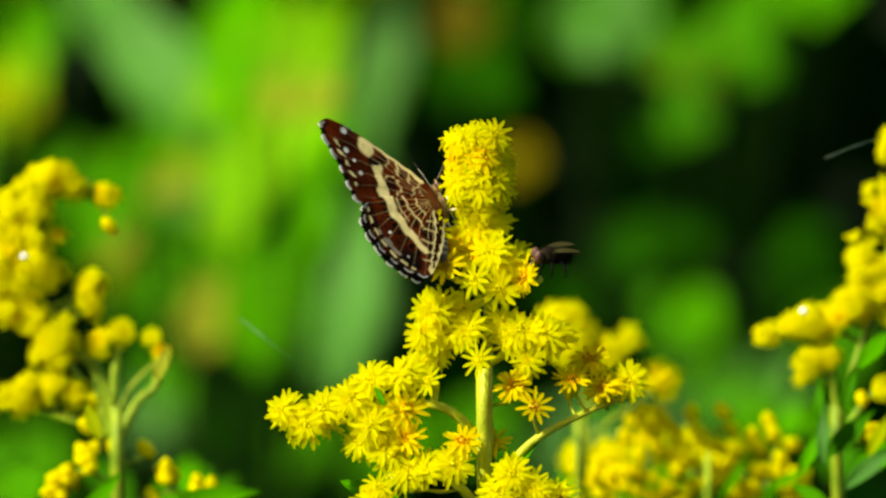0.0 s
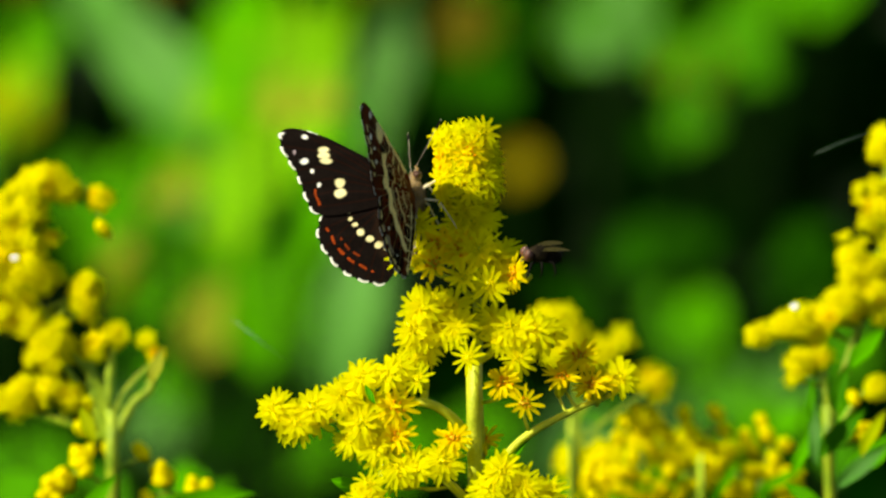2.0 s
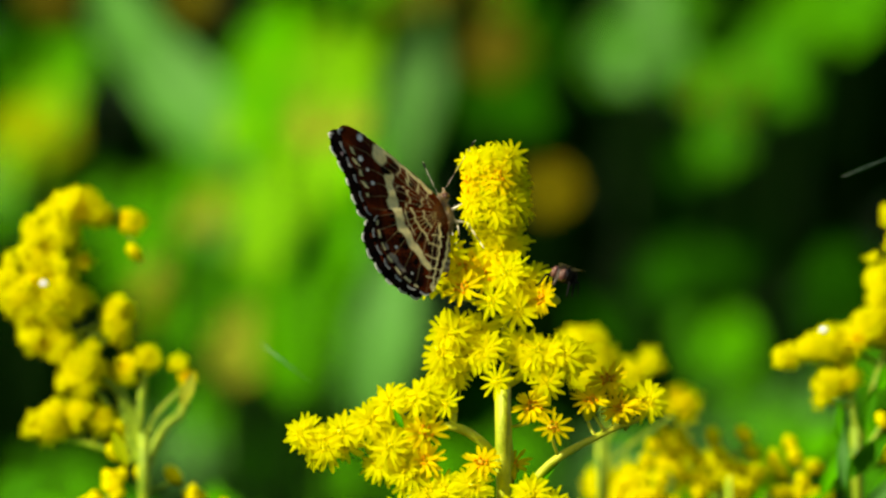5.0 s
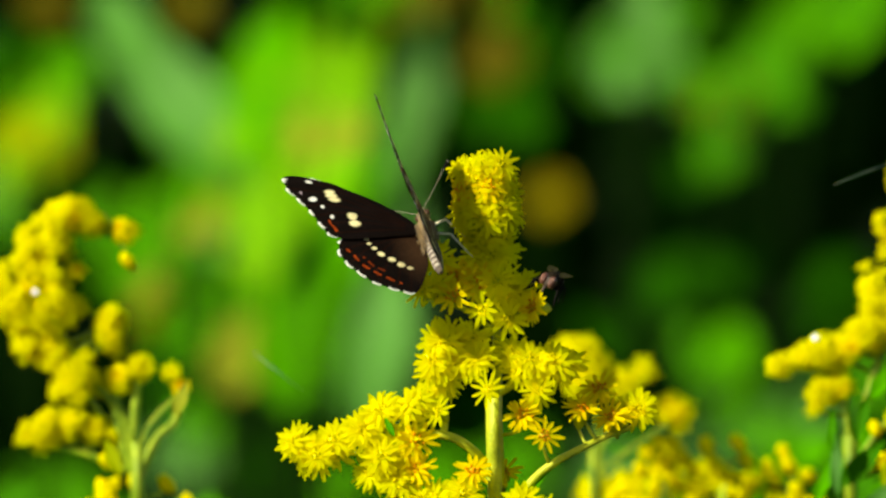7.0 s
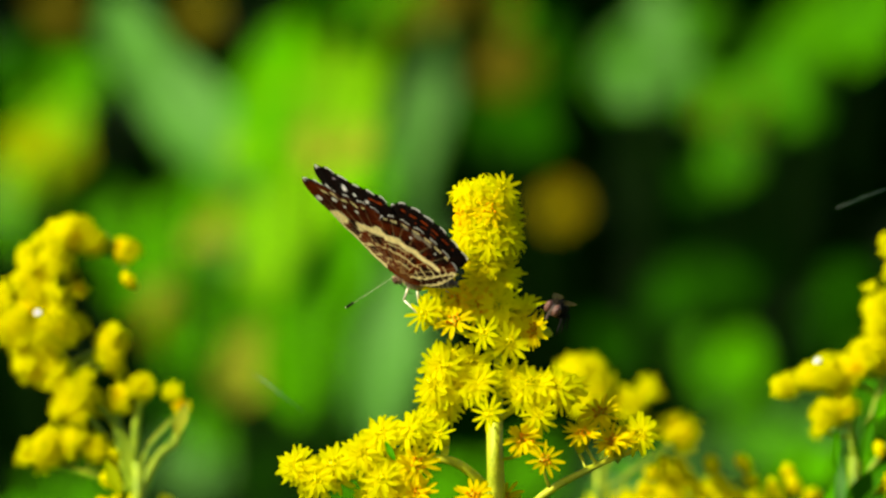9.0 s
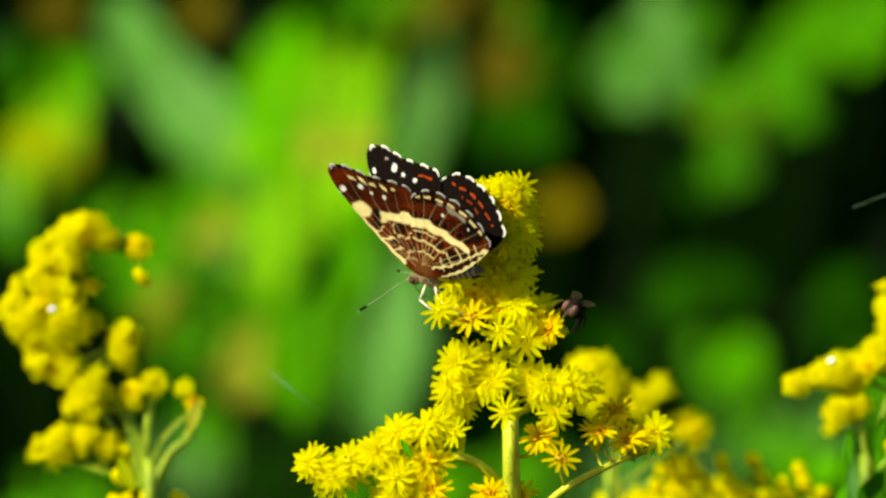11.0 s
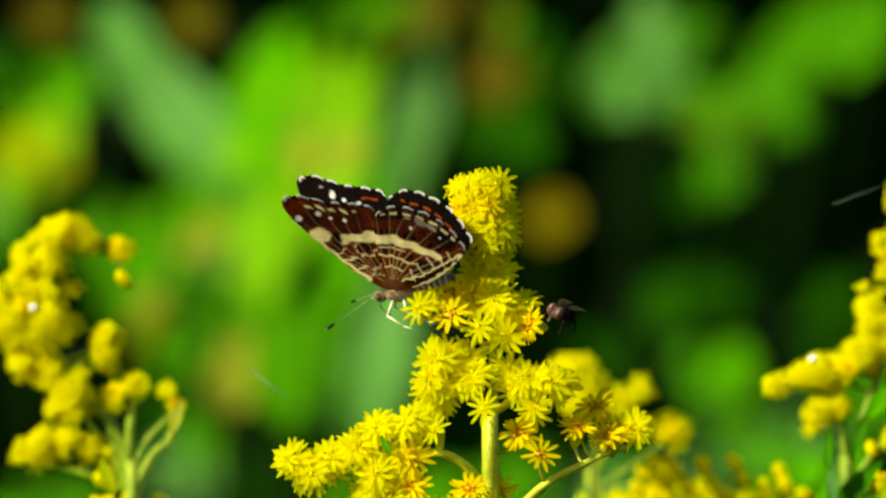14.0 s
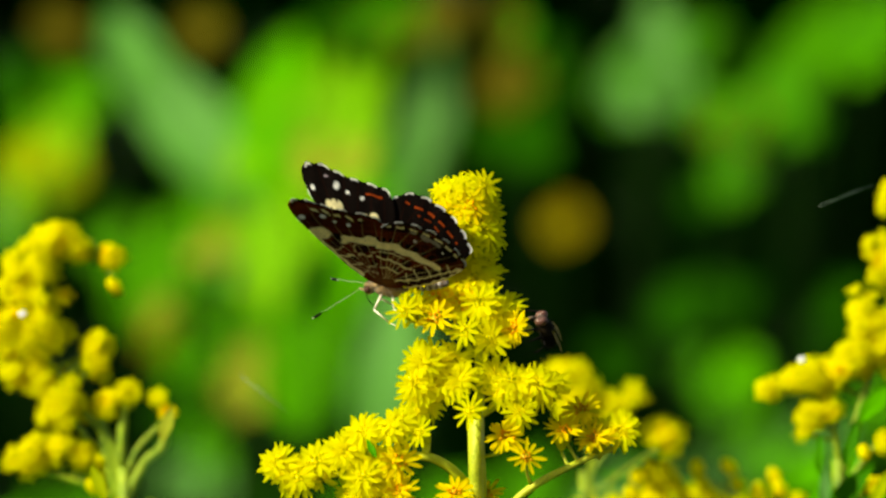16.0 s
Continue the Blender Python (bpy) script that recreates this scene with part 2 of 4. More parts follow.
def goldenrod(label, base, stems, clusters, seed, leaves=(), dense=1.6, tight=14, group="goldenrod stand", stem_look=None, column=(), scale=1.0):
    """stems: lists of (x, y, mm behind the spike, radius in mm). clusters: (x, y, mm behind, heads, spread, kind) with kind f, o or b."""
    rnd = random.Random(seed)
    root = tagged(new("goldenrod"), label, "flower", group)
    root.location = base
    lines = []
    for k, line in enumerate(stems):
        pts = [at(x, y, z * MM) - base for x, y, z, r in line]
        rad = [r * MM for *_, r in line]
        if k == 0:
            pts, rad = [Vector((0, 0, -0.02)), pts[0] * 0.6 + Vector((0.01, 0, 0))] + pts, [rad[0] * 1.6, rad[0] * 1.3] + rad
        smooth = curve_through(pts)
        fine = [rad[min(i // 6, len(rad) - 1)] * (1 - (i % 6) / 6) + rad[min(i // 6 + 1, len(rad) - 1)] * (i % 6) / 6 for i in range(len(smooth))]
        bm = bmesh.new()
        tube(bm, smooth, fine, 9)
        part("stem" if k == 0 else "branch", bm, stem_look or M_STEM, root)
        lines += smooth
    for x, y, z, length, wide, angle, tone in leaves:
        hang_leaf(root, base, x, y, z * MM, length, wide, angle, tone, rnd)
    stalks = bmesh.new()

    def bloom(p, d, kind, single=False, grown=1.0):
        """One flower head or bud at p, its face along d, with its stalk to the nearest stem."""
        m = Matrix.Translation(p) @ facing(d, rnd.uniform(0, 6.28))
        size = rnd.uniform(0.92, 1.14) * scale * grown
        if kind == "b":
            ob = new("bud", rnd.choice(BUDS))
            ob.parent, ob.matrix_basis = root, m @ Matrix.Scale(size * (1.1 if single else 0.9) / min(scale, 1.0), 4)
        else:
            disc, petals, cup, faded, amber = rnd.choice(HEADS)
            old = kind == "o" or rnd.random() < 0.03
            ob = new("flower_head", faded if old else disc)
            ob.parent, ob.matrix_basis = root, m @ Matrix.Scale(size, 4)
            for q in (amber if old else petals, cup):
                s = new(q.name.split(".")[0], q)
                s.parent = ob
        foot = p - d.normalized() * 2.5 * MM * size
        near = min(lines, key=lambda q: (q - foot).length + 0.8 * max(0, q.z - foot.z + 0.001))
        tube(stalks, [foot, foot.lerp(near, 0.5) - d.normalized() * 0.6 * MM, near], [0.24 * MM, 0.24 * MM, 0.3 * MM], 5)

    for x, y, z, count, spread, kind in clusters:
        spread = max(spread - tight, 5)
        for i in range(count if kind == "o" or count < 3 else round(count * dense)):
            off = Vector((rnd.gauss(0, 1), rnd.gauss(0, 1), rnd.gauss(0, 1))).normalized() * (rnd.random() ** 0.5 if count > 1 else 0)
            off.y = -abs(off.y) if rnd.random() < 0.6 else off.y
            if count > 2 and scale < 0.8:
                off *= rnd.uniform(0.7, 1.45)
            p = at(x + off.x * spread, y - off.z * spread, z * MM + off.y * spread * 0.00008) - base
            d = off * 0.65 + Vector((rnd.uniform(-0.6, 0.1), -0.65, 0.45)) + Vector((0, 0, rnd.uniform(-0.2, 0.3)))
            bloom(p, d, kind, count == 1)
    # crowded column of heads round the top of the stem: x and y of its ends, half width at both ends, heads
    for x0, y0, x1, y1, wide, narrow, count in column:
        for i in range(count):
            h = (i + 0.5) / count
            a = 2.399963 * i + rnd.uniform(-0.25, 0.25)
            r = (wide + (narrow - wide) * h) * min(1, (0.55 + 5 * h) if count > 20 else 1) * rnd.uniform(0.85, 1.05)
            side, deep = math.cos(a), math.sin(a)
            p = at(x0 + (x1 - x0) * h + side * r, y0 + (y1 - y0) * h + rnd.uniform(-4, 4), deep * r * 0.00008) - base
            lift = 0.35 + (1.5 * max(0, 0.12 - h) * 8 if count > 20 else -0.5)
            bloom(p, Vector((side - 0.2, deep - 0.25, lift + rnd.uniform(-0.25, 0.2))), "f", grown=0.86)
    tagged(part("stalk", stalks, stem_look or M_STEM, root), kind="stuff")
    return root


CLUSTERS_MAIN = [
    (880, 500, 0, 3, 22, "f"), (905, 485, 0, 3, 18, "f"), (872, 525, -1, 2, 12, "f"), (800, 492, -2, 2, 14, "f"),
    (776, 545, -4, 1, 5, "f"), (795, 535, -2, 2, 12, "f"), (830, 558, -4, 1, 5, "o"), (836, 520, 0, 2, 10, "o"),
    (882, 580, -5, 1, 5, "f"), (915, 540, -3, 3, 20, "f"), (940, 560, -2, 3, 18, "f"), (925, 590, -5, 2, 14, "f"), (973, 572, -4, 2, 8, "o"), (955, 545, 0, 2, 12, "f")]
CLUSTERS_MID = [
    (815, 625, -3, 4, 24, "f"), (850, 640, -1, 3, 22, "f"), (795, 678, -3, 4, 24, "f"), (840, 685, -2, 4, 26, "f"), (872, 668, -4, 3, 20, "f"),
    (890, 724, -8, 1, 4, "f"), (955, 680, -4, 4, 26, "f"), (1000, 682, -4, 5, 28, "f"), (976, 724, -5, 2, 14, "f"), (925, 665, -2, 3, 20, "f"), (800, 720, 0, 3, 20, "f"), (1030, 688, -3, 3, 18, "f"),
    (950, 775, -6, 2, 12, "o"), (986, 806, -8, 1, 4, "o")]
CLUSTERS_LOW = [
    (545, 812, 0, 4, 26, "f"), (585, 838, 0, 5, 28, "f"), (620, 815, 0, 4, 26, "f"), (662, 800, -2, 5, 28, "f"), (704, 765, -2, 4, 26, "f"), (755, 752, -3, 4, 26, "f"),
    (800, 762, -5, 1, 5, "f"), (700, 830, -3, 5, 30, "f"), (745, 815, -3, 4, 26, "f"), (765, 862, -4, 2, 12, "o"), (735, 880, -3, 5, 30, "f"), (690, 865, 0, 3, 22, "f")]
CLUSTERS_FOOT = [
    (838, 905, -6, 3, 20, "f"), (858, 868, -6, 2, 10, "o"), (800, 915, -4, 3, 22, "f"), (765, 935, -4, 4, 28, "f"), (705, 965, -4, 5, 32, "f"),
    (945, 930, -8, 3, 20, "f"), (990, 955, -8, 4, 26, "f"), (925, 965, -8, 4, 26, "f"), (1025, 970, -8, 3, 20, "f"), (915, 870, 0, 1, 4, "o"),
    (1052, 766, -3, 2, 12, "o"), (1085, 728, 0, 2, 8, "o"), (1110, 776, -2, 2, 8, "o"), (1160, 758, -1, 3, 14, "f"), (1130, 762, 0, 1, 4, "f")]
goldenrod("goldenrod with dense bright yellow flower panicle in full bloom", Vector((0.0, 0.01, 0)),
          [[(900, 1100, 0, 1.1), (905, 900, 0, 0.95), (902, 780, 0, 0.82), (905, 650, 0, 0.7), (898, 520, 0, 0.5), (890, 400, 0, 0.4), (886, 320, 0, 0.3)],
           [(905, 900, 0, 0.8), (860, 830, -2, 0.7), (790, 800, -3, 0.6), (660, 830, -1, 0.5), (530, 835, 0, 0.35)],
           [(905, 960, 0, 0.7), (980, 870, -3, 0.6), (1080, 815, -2, 0.45), (1140, 792, 0, 0.35), (1165, 775, 2, 0.3)],
           [(905, 720, 0, 0.6), (860, 700, -2, 0.5), (780, 660, -1, 0.35)], [(905, 730, 0, 0.6), (960, 700, -2, 0.5), (1010, 690, 0, 0.35)],
           [(900, 620, 0, 0.5), (850, 580, -2, 0.4), (780, 560, -3, 0.3)], [(900, 650, 0, 0.5), (925, 612, -1, 0.45), (960, 590, 0, 0.3)],
           [(905, 1000, 0, 0.8), (830, 930, -4, 0.6), (720, 900, -4, 0.4)], [(905, 1000, 0, 0.8), (960, 960, -7, 0.6), (1010, 960, -8, 0.4)]],
          CLUSTERS_MAIN + CLUSTERS_MID + CLUSTERS_LOW + CLUSTERS_FOOT, 3,
          [(955, 905, -3, 110, 26, 48, "m"), (712, 785, -6, 46, 12, -30, "m"), (700, 960, 6, 150, 40, -60, "g")], 1.2, 4,
          column=[(884, 318, 889, 428, 46, 50, 58), (889, 440, 893, 490, 42, 16, 14)])
CLUSTERS_BACK = [(1040, 660, 0, 6, 34, "f"), (1060, 690, 0, 6, 34, "f"), (1115, 705, 0, 3, 20, "f"), (1160, 682, 0, 2, 8, "f"), (1208, 757, 2, 3, 22, "f")]
BACKP = goldenrod("goldenrod with a few round yellow flower tufts, close behind", Vector((0.02, 0.17, 0)),
          [[(1070, 1150, 150, 0.6), (1075, 950, 150, 0.5), (1080, 800, 150, 0.4), (1060, 690, 150, 0.3)], [(1080, 820, 150, 0.4), (1120, 760, 150, 0.3), (1155, 700, 150, 0.2)],
           [(1080, 860, 150, 0.4), (1150, 810, 150, 0.3), (1205, 775, 150, 0.2)]],
          [(x, y, z + 150, n, s, k) for x, y, z, n, s, k in CLUSTERS_BACK], 21, (), 3.6, 2, stem_look=M_STEM_GREEN, scale=0.95)

CLUSTERS_LEFT = [
    (130, 395, 0, 8, 34, "f"), (170, 400, 0, 3, 14, "f"), (85, 430, 0, 9, 40, "f"), (60, 480, 0, 9, 42, "f"), (100, 510, 0, 8, 42, "f"),
    (70, 560, 0, 10, 46, "f"), (20, 540, 0, 7, 36, "f"), (130, 560, 0, 4, 24, "f"), (228, 415, 0, 3, 12, "f"), (232, 470, 0, 1, 4, "b"), (60, 615, 0, 7, 34, "f"),
    (200, 575, 0, 4, 20, "f"), (195, 600, 0, 4, 20, "f"), (140, 680, 0, 10, 44, "f"), (100, 640, 0, 5, 26, "f")]
CLUSTERS_LEFT_LOW = [
    (265, 670, 0, 3, 16, "f"), (225, 690, 0, 3, 14, "f"), (318, 682, 0, 2, 8, "f"), (335, 705, 0, 2, 10, "o"), (85, 780, 0, 5, 26, "f"), (140, 765, 0, 4, 22, "f"),
    (180, 775, 0, 3, 16, "f"), (60, 800, 0, 2, 12, "f"), (215, 800, 0, 2, 10, "b"), (200, 835, 0, 1, 4, "b"), (248, 872, 0, 1, 5, "b"), (200, 890, 0, 3, 18, "b"),
    (305, 875, 0, 1, 5, "b"), (160, 925, 0, 4, 22, "b"), (345, 920, 0, 4, 20, "b"), (400, 955, 0, 4, 24, "b"), (310, 955, 0, 2, 14, "b"), (140, 955, 0, 3, 18, "b")]
LEFT = goldenrod("goldenrod with drooping side sprays, yellow flowers and unopened buds", Vector((-0.06, 0.13, 0)),
          [[(265, 1150, 115, 1.1), (260, 950, 115, 0.95), (255, 850, 115, 0.9), (235, 760, 115, 0.85), (170, 680, 115, 0.6), (110, 580, 115, 0.42), (90, 480, 115, 0.35), (120, 410, 115, 0.28), (200, 400, 115, 0.21), (235, 450, 115, 0.17)],
           [(255, 850, 115, 0.49), (280, 780, 115, 0.42), (325, 730, 115, 0.35)], [(250, 860, 115, 0.49), (180, 830, 115, 0.42), (70, 800, 115, 0.28)],
           [(260, 950, 115, 0.49), (210, 920, 115, 0.35), (150, 930, 115, 0.28)], [(262, 1000, 115, 0.49), (330, 960, 115, 0.35), (400, 960, 115, 0.28)], [(250, 830, 115, 0.85), (258, 740, 115, 0.75), (264, 690, 115, 0.5)], [(252, 860, 115, 0.9), (228, 780, 115, 0.85), (222, 700, 115, 0.6)],
           [(256, 880, 115, 0.9), (295, 800, 115, 0.7), (328, 770, 115, 0.7), (336, 715, 115, 0.75)], [(240, 820, 115, 0.6), (160, 700, 115, 0.5), (150, 660, 115, 0.4)]],
          [(x + 14, y + 14, z + 115, n, s, k) for x, y, z, n, s, k in CLUSTERS_LEFT] + [(x + 5, y + 3, z + 115, n, s, k) for x, y, z, n, s, k in CLUSTERS_LEFT_LOW], 5,
          [(215, 830, 80, 90, 26, -30, "y"), (430, 965, 84, 160, 40, 80, "g"), (230, 960, 84, 120, 30, 30, "g"), (340, 730, 84, 70, 26, 4, "o")], 4.0, 0, stem_look=M_STEM_GREEN, scale=0.62)

CLUSTERS_RIGHT = [
    (1625, 340, 0, 8, 40, "f"), (1618, 445, 0, 9, 46, "f"), (1565, 556, 0, 9, 46, "f"), (1610, 600, 0, 8, 40, "f"), (1545, 620, 0, 8, 36, "f"), (1500, 650, 0, 6, 30, "f"),
    (1465, 650, 0, 5, 26, "f"), (1430, 660, 0, 3, 16, "f"), (1392, 672, 0, 3, 14, "f"), (1460, 720, 0, 4, 20, "f"), (1455, 750, 0, 2, 10, "f"), (1500, 715, 0, 3, 16, "f"),
    (1640, 520, 0, 6, 34, "f"), (1560, 790, 0, 2, 10, "b"), (1600, 770, 0, 3, 16, "f"), (1570, 850, 0, 3, 16, "b")]
RIGHTP = goldenrod("goldenrod with yellow flowers along one arching spray", Vector((0.07, 0.12, 0)),
          [[(1530, 1150, 105, 1.0), (1525, 950, 105, 0.85), (1525, 850, 105, 0.75), (1560, 720, 105, 0.7), (1610, 560, 105, 0.42), (1625, 420, 105, 0.32), (1628, 330, 105, 0.21)],
           [(1525, 830, 105, 0.49), (1510, 740, 105, 0.42), (1470, 690, 105, 0.35), (1395, 690, 105, 0.21)], [(1525, 870, 105, 0.63), (1570, 800, 105, 0.49), (1610, 760, 105, 0.28)]],
          [(x + 9, y + 3, z + 105, n, s, k) for x, y, z, n, s, k in CLUSTERS_RIGHT], 7,
          [(1580, 910, 88, 120, 32, 50, "u"), (1500, 850, 92, 130, 24, -10, "u"), (1590, 700, 92, 100, 36, 30, "g"), (1475, 960, 90, 110, 26, -60, "g"), (1600, 850, 86, 100, 26, 20, "y"), (1545, 770, 90, 100, 22, 10, "m"), (1490, 790, 92, 90, 18, -8, "m"), (1545, 850, 94, 120, 40, 40, "m"), (1605, 890, 92, 140, 46, 55, "g"), (1480, 880, 96, 100, 26, 20, "g")], 4.0, 0, stem_look=M_STEM_GREEN, scale=0.62)

CLUSTERS_BUDS = [(x, y, 0, 1, 5, "b") for x, y in (
    (1160, 838), (1182, 822), (1209, 826), (1195, 852), (1150, 866), (1222, 846), (1243, 866), (1268, 824), (1278, 853), (1323, 821), (1338, 852), (1293, 874),
    (1318, 882), (1375, 862), (1384, 884), (1240, 900), (1205, 884), (1175, 900), (1262, 910), (1350, 905), (1403, 838), (1412, 862), (1120, 905), (1095, 930), (1140, 935),
    (1425, 905), (1445, 880), (1395, 925))] + [
    (1200, 868, 25, 5, 28, "f"), (1130, 900, 25, 5, 30, "f"), (1262, 895, 25, 4, 26, "f"), (1075, 905, 25, 4, 26, "f"), (1330, 905, 20, 3, 20, "f"),
    (1090, 950, 0, 5, 44, "b"), (1160, 965, 0, 6, 44, "b"), (1230, 950, 0, 6, 44, "b"), (1300, 940, 0, 6, 44, "b"), (1370, 965, 0, 6, 44, "b"), (1445, 950, 0, 5, 40, "b")]
BUDS_PLANT = goldenrod("low goldenrod shoots with yellow buds and first open flowers", Vector((0.03, 0.19, 0)),
          [[(1300, 1200, 160, 0.54), (1290, 1050, 160, 0.36), (1280, 950, 160, 0.25), (1262, 880, 160, 0.18)],
           [(1290, 1050, 160, 0.48), (1180, 950, 160, 0.36), (1160, 850, 160, 0.24)], [(1290, 1050, 160, 0.48), (1390, 960, 160, 0.36), (1420, 880, 160, 0.24)], [(1285, 1000, 160, 0.42), (1320, 900, 160, 0.30), (1315, 840, 160, 0.18)],
           [(1290, 1100, 160, 0.48), (1150, 1000, 160, 0.36), (1090, 940, 160, 0.24)]],
          [(x, y - 10, z + 160, n, s, k) for x, y, z, n, s, k in CLUSTERS_BUDS], 9,
          [(1090, 860, 185, 120, 70, 70, "u"), (1250, 950, 161, 90, 20, 10, "g"), (1340, 930, 155, 160, 18, 20, "g"), (1440, 930, 155, 120, 20, 60, "g"), (1180, 990, 155, 120, 24, -40, "g"), (1390, 985, 155, 110, 26, 30, "m")], 2.6, -4, stem_look=M_STEM_GREEN, scale=1.05)


# ======== background leaves ========
def weed(name, label, category, base, leaves, seed):
    """A wild plant: stem to the ground and leaves at (x, y, m behind, length, width, angle, tone); angle 0 points up."""
    rnd = random.Random(seed)
    root = tagged(new(name), label, category, "wild plants behind")
    root.location = base
    for x, y, away, length, wide, angle, tone in leaves:
        foot = hang_leaf(root, base, x, y, away, length, wide, angle, tone, rnd)
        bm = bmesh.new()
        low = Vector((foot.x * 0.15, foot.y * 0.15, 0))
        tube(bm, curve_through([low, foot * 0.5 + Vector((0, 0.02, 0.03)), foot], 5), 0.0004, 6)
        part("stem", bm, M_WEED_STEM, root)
    return root


def patch(seed, spots):
    """Small leaves scattered over ovals: x, y, half width, half height, m behind, leaves, tones."""
    rnd, out = random.Random(seed), []
    for x, y, rx, ry, away, count, tones in spots:
        for k in range(count):
            u, v = rnd.uniform(-1, 1), rnd.uniform(-1, 1)
            size = rnd.uniform(60, 120)
            out.append((x + u * rx, y + v * ry, away + rnd.uniform(-0.1, 0.1), size, size * rnd.uniform(0.4, 0.75), rnd.uniform(-70, 70), rnd.choice(tones)))
    return out


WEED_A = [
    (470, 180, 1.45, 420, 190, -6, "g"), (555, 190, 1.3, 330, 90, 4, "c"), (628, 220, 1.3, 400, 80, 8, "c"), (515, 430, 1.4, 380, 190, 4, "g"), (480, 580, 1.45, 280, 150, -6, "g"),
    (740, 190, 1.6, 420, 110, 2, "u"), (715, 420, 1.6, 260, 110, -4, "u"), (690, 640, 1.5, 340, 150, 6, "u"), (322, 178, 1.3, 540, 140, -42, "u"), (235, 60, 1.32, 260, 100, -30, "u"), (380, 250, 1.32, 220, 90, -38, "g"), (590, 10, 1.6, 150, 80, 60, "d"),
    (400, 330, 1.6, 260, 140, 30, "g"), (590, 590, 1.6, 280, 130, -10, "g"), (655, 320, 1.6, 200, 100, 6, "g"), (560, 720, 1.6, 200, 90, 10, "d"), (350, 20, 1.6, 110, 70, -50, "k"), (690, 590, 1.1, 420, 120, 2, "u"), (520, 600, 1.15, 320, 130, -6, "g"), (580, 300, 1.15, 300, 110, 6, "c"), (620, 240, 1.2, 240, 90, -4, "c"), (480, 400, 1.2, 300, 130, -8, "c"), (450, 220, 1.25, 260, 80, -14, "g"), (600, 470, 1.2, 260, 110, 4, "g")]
WEED_B = [
    (75, 255, 1.8, 150, 150, 10, "y"), (15, 330, 1.8, 150, 110, 40, "u"), (310, 430, 1.6, 210, 140, -30, "g"), (410, 450, 1.7, 200, 140, 10, "u"), (350, 560, 1.6, 240, 110, 35, "g"),
    (436, 645, 1.3, 150, 120, 4, "o"), (330, 815, 1.7, 150, 150, 20, "u"), (110, 890, 1.6, 220, 130, -50, "g"), (405, 385, 1.9, 80, 80, 0, "r"), (275, 560, 1.9, 90, 90, 0, "r"), (95, 14, 1.7, 120, 70, -60, "k"), (20, 110, 1.75, 130, 100, 20, "d"), (130, 130, 1.6, 140, 80, -50, "g"),
    (250, 480, 1.7, 180, 130, 10, "g"), (330, 680, 1.7, 200, 110, 30, "d"), (180, 380, 1.8, 200, 110, -30, "g"), (440, 840, 1.7, 160, 120, -30, "d"), (440, 610, 1.28, 90, 80, 30, "o"), (278, 520, 1.2, 90, 46, 30, "o"), (382, 398, 1.2, 80, 50, -30, "o"), (345, 420, 1.2, 60, 40, 20, "o")]
WEED_C = [
    (985, 370, 1.9, 84, 86, 0, "r"), (890, 115, 1.9, 140, 110, -12, "k"), (1110, 125, 1.9, 170, 120, 25, "m"), (1110, 100, 1.95, 120, 110, 0, "u"), (1205, 60, 1.8, 180, 100, 70, "m"), (1300, 165, 1.8, 180, 140, 10, "m"),
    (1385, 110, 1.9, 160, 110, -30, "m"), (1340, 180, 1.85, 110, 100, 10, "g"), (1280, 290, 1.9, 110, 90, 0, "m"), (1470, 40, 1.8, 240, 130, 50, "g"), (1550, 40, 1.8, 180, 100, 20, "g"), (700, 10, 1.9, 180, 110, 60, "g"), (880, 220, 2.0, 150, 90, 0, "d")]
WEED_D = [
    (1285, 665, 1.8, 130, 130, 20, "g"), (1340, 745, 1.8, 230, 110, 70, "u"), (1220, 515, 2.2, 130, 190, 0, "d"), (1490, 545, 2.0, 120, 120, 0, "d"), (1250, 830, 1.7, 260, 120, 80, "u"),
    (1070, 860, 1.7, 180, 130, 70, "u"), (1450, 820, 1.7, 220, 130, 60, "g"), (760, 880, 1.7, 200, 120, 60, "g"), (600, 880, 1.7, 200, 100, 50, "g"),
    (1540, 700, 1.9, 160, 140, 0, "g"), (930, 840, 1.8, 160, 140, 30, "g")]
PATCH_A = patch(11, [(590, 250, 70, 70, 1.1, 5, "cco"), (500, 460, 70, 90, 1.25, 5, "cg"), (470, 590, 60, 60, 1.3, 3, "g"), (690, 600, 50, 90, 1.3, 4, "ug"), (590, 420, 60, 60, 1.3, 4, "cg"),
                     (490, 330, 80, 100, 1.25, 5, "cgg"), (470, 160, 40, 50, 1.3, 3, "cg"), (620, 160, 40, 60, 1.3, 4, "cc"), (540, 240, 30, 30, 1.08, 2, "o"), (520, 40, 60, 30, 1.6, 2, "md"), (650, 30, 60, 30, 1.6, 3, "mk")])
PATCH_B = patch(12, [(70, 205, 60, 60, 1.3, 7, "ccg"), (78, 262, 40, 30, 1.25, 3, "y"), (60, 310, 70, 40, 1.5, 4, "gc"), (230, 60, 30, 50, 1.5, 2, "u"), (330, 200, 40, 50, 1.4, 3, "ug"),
                     (420, 400, 60, 50, 1.5, 3, "yr"), (400, 480, 60, 50, 1.4, 4, "gu"), (350, 800, 60, 60, 1.4, 4, "ug"), (20, 380, 60, 60, 1.6, 3, "gu"), (330, 390, 60, 50, 1.5, 4, "g")])
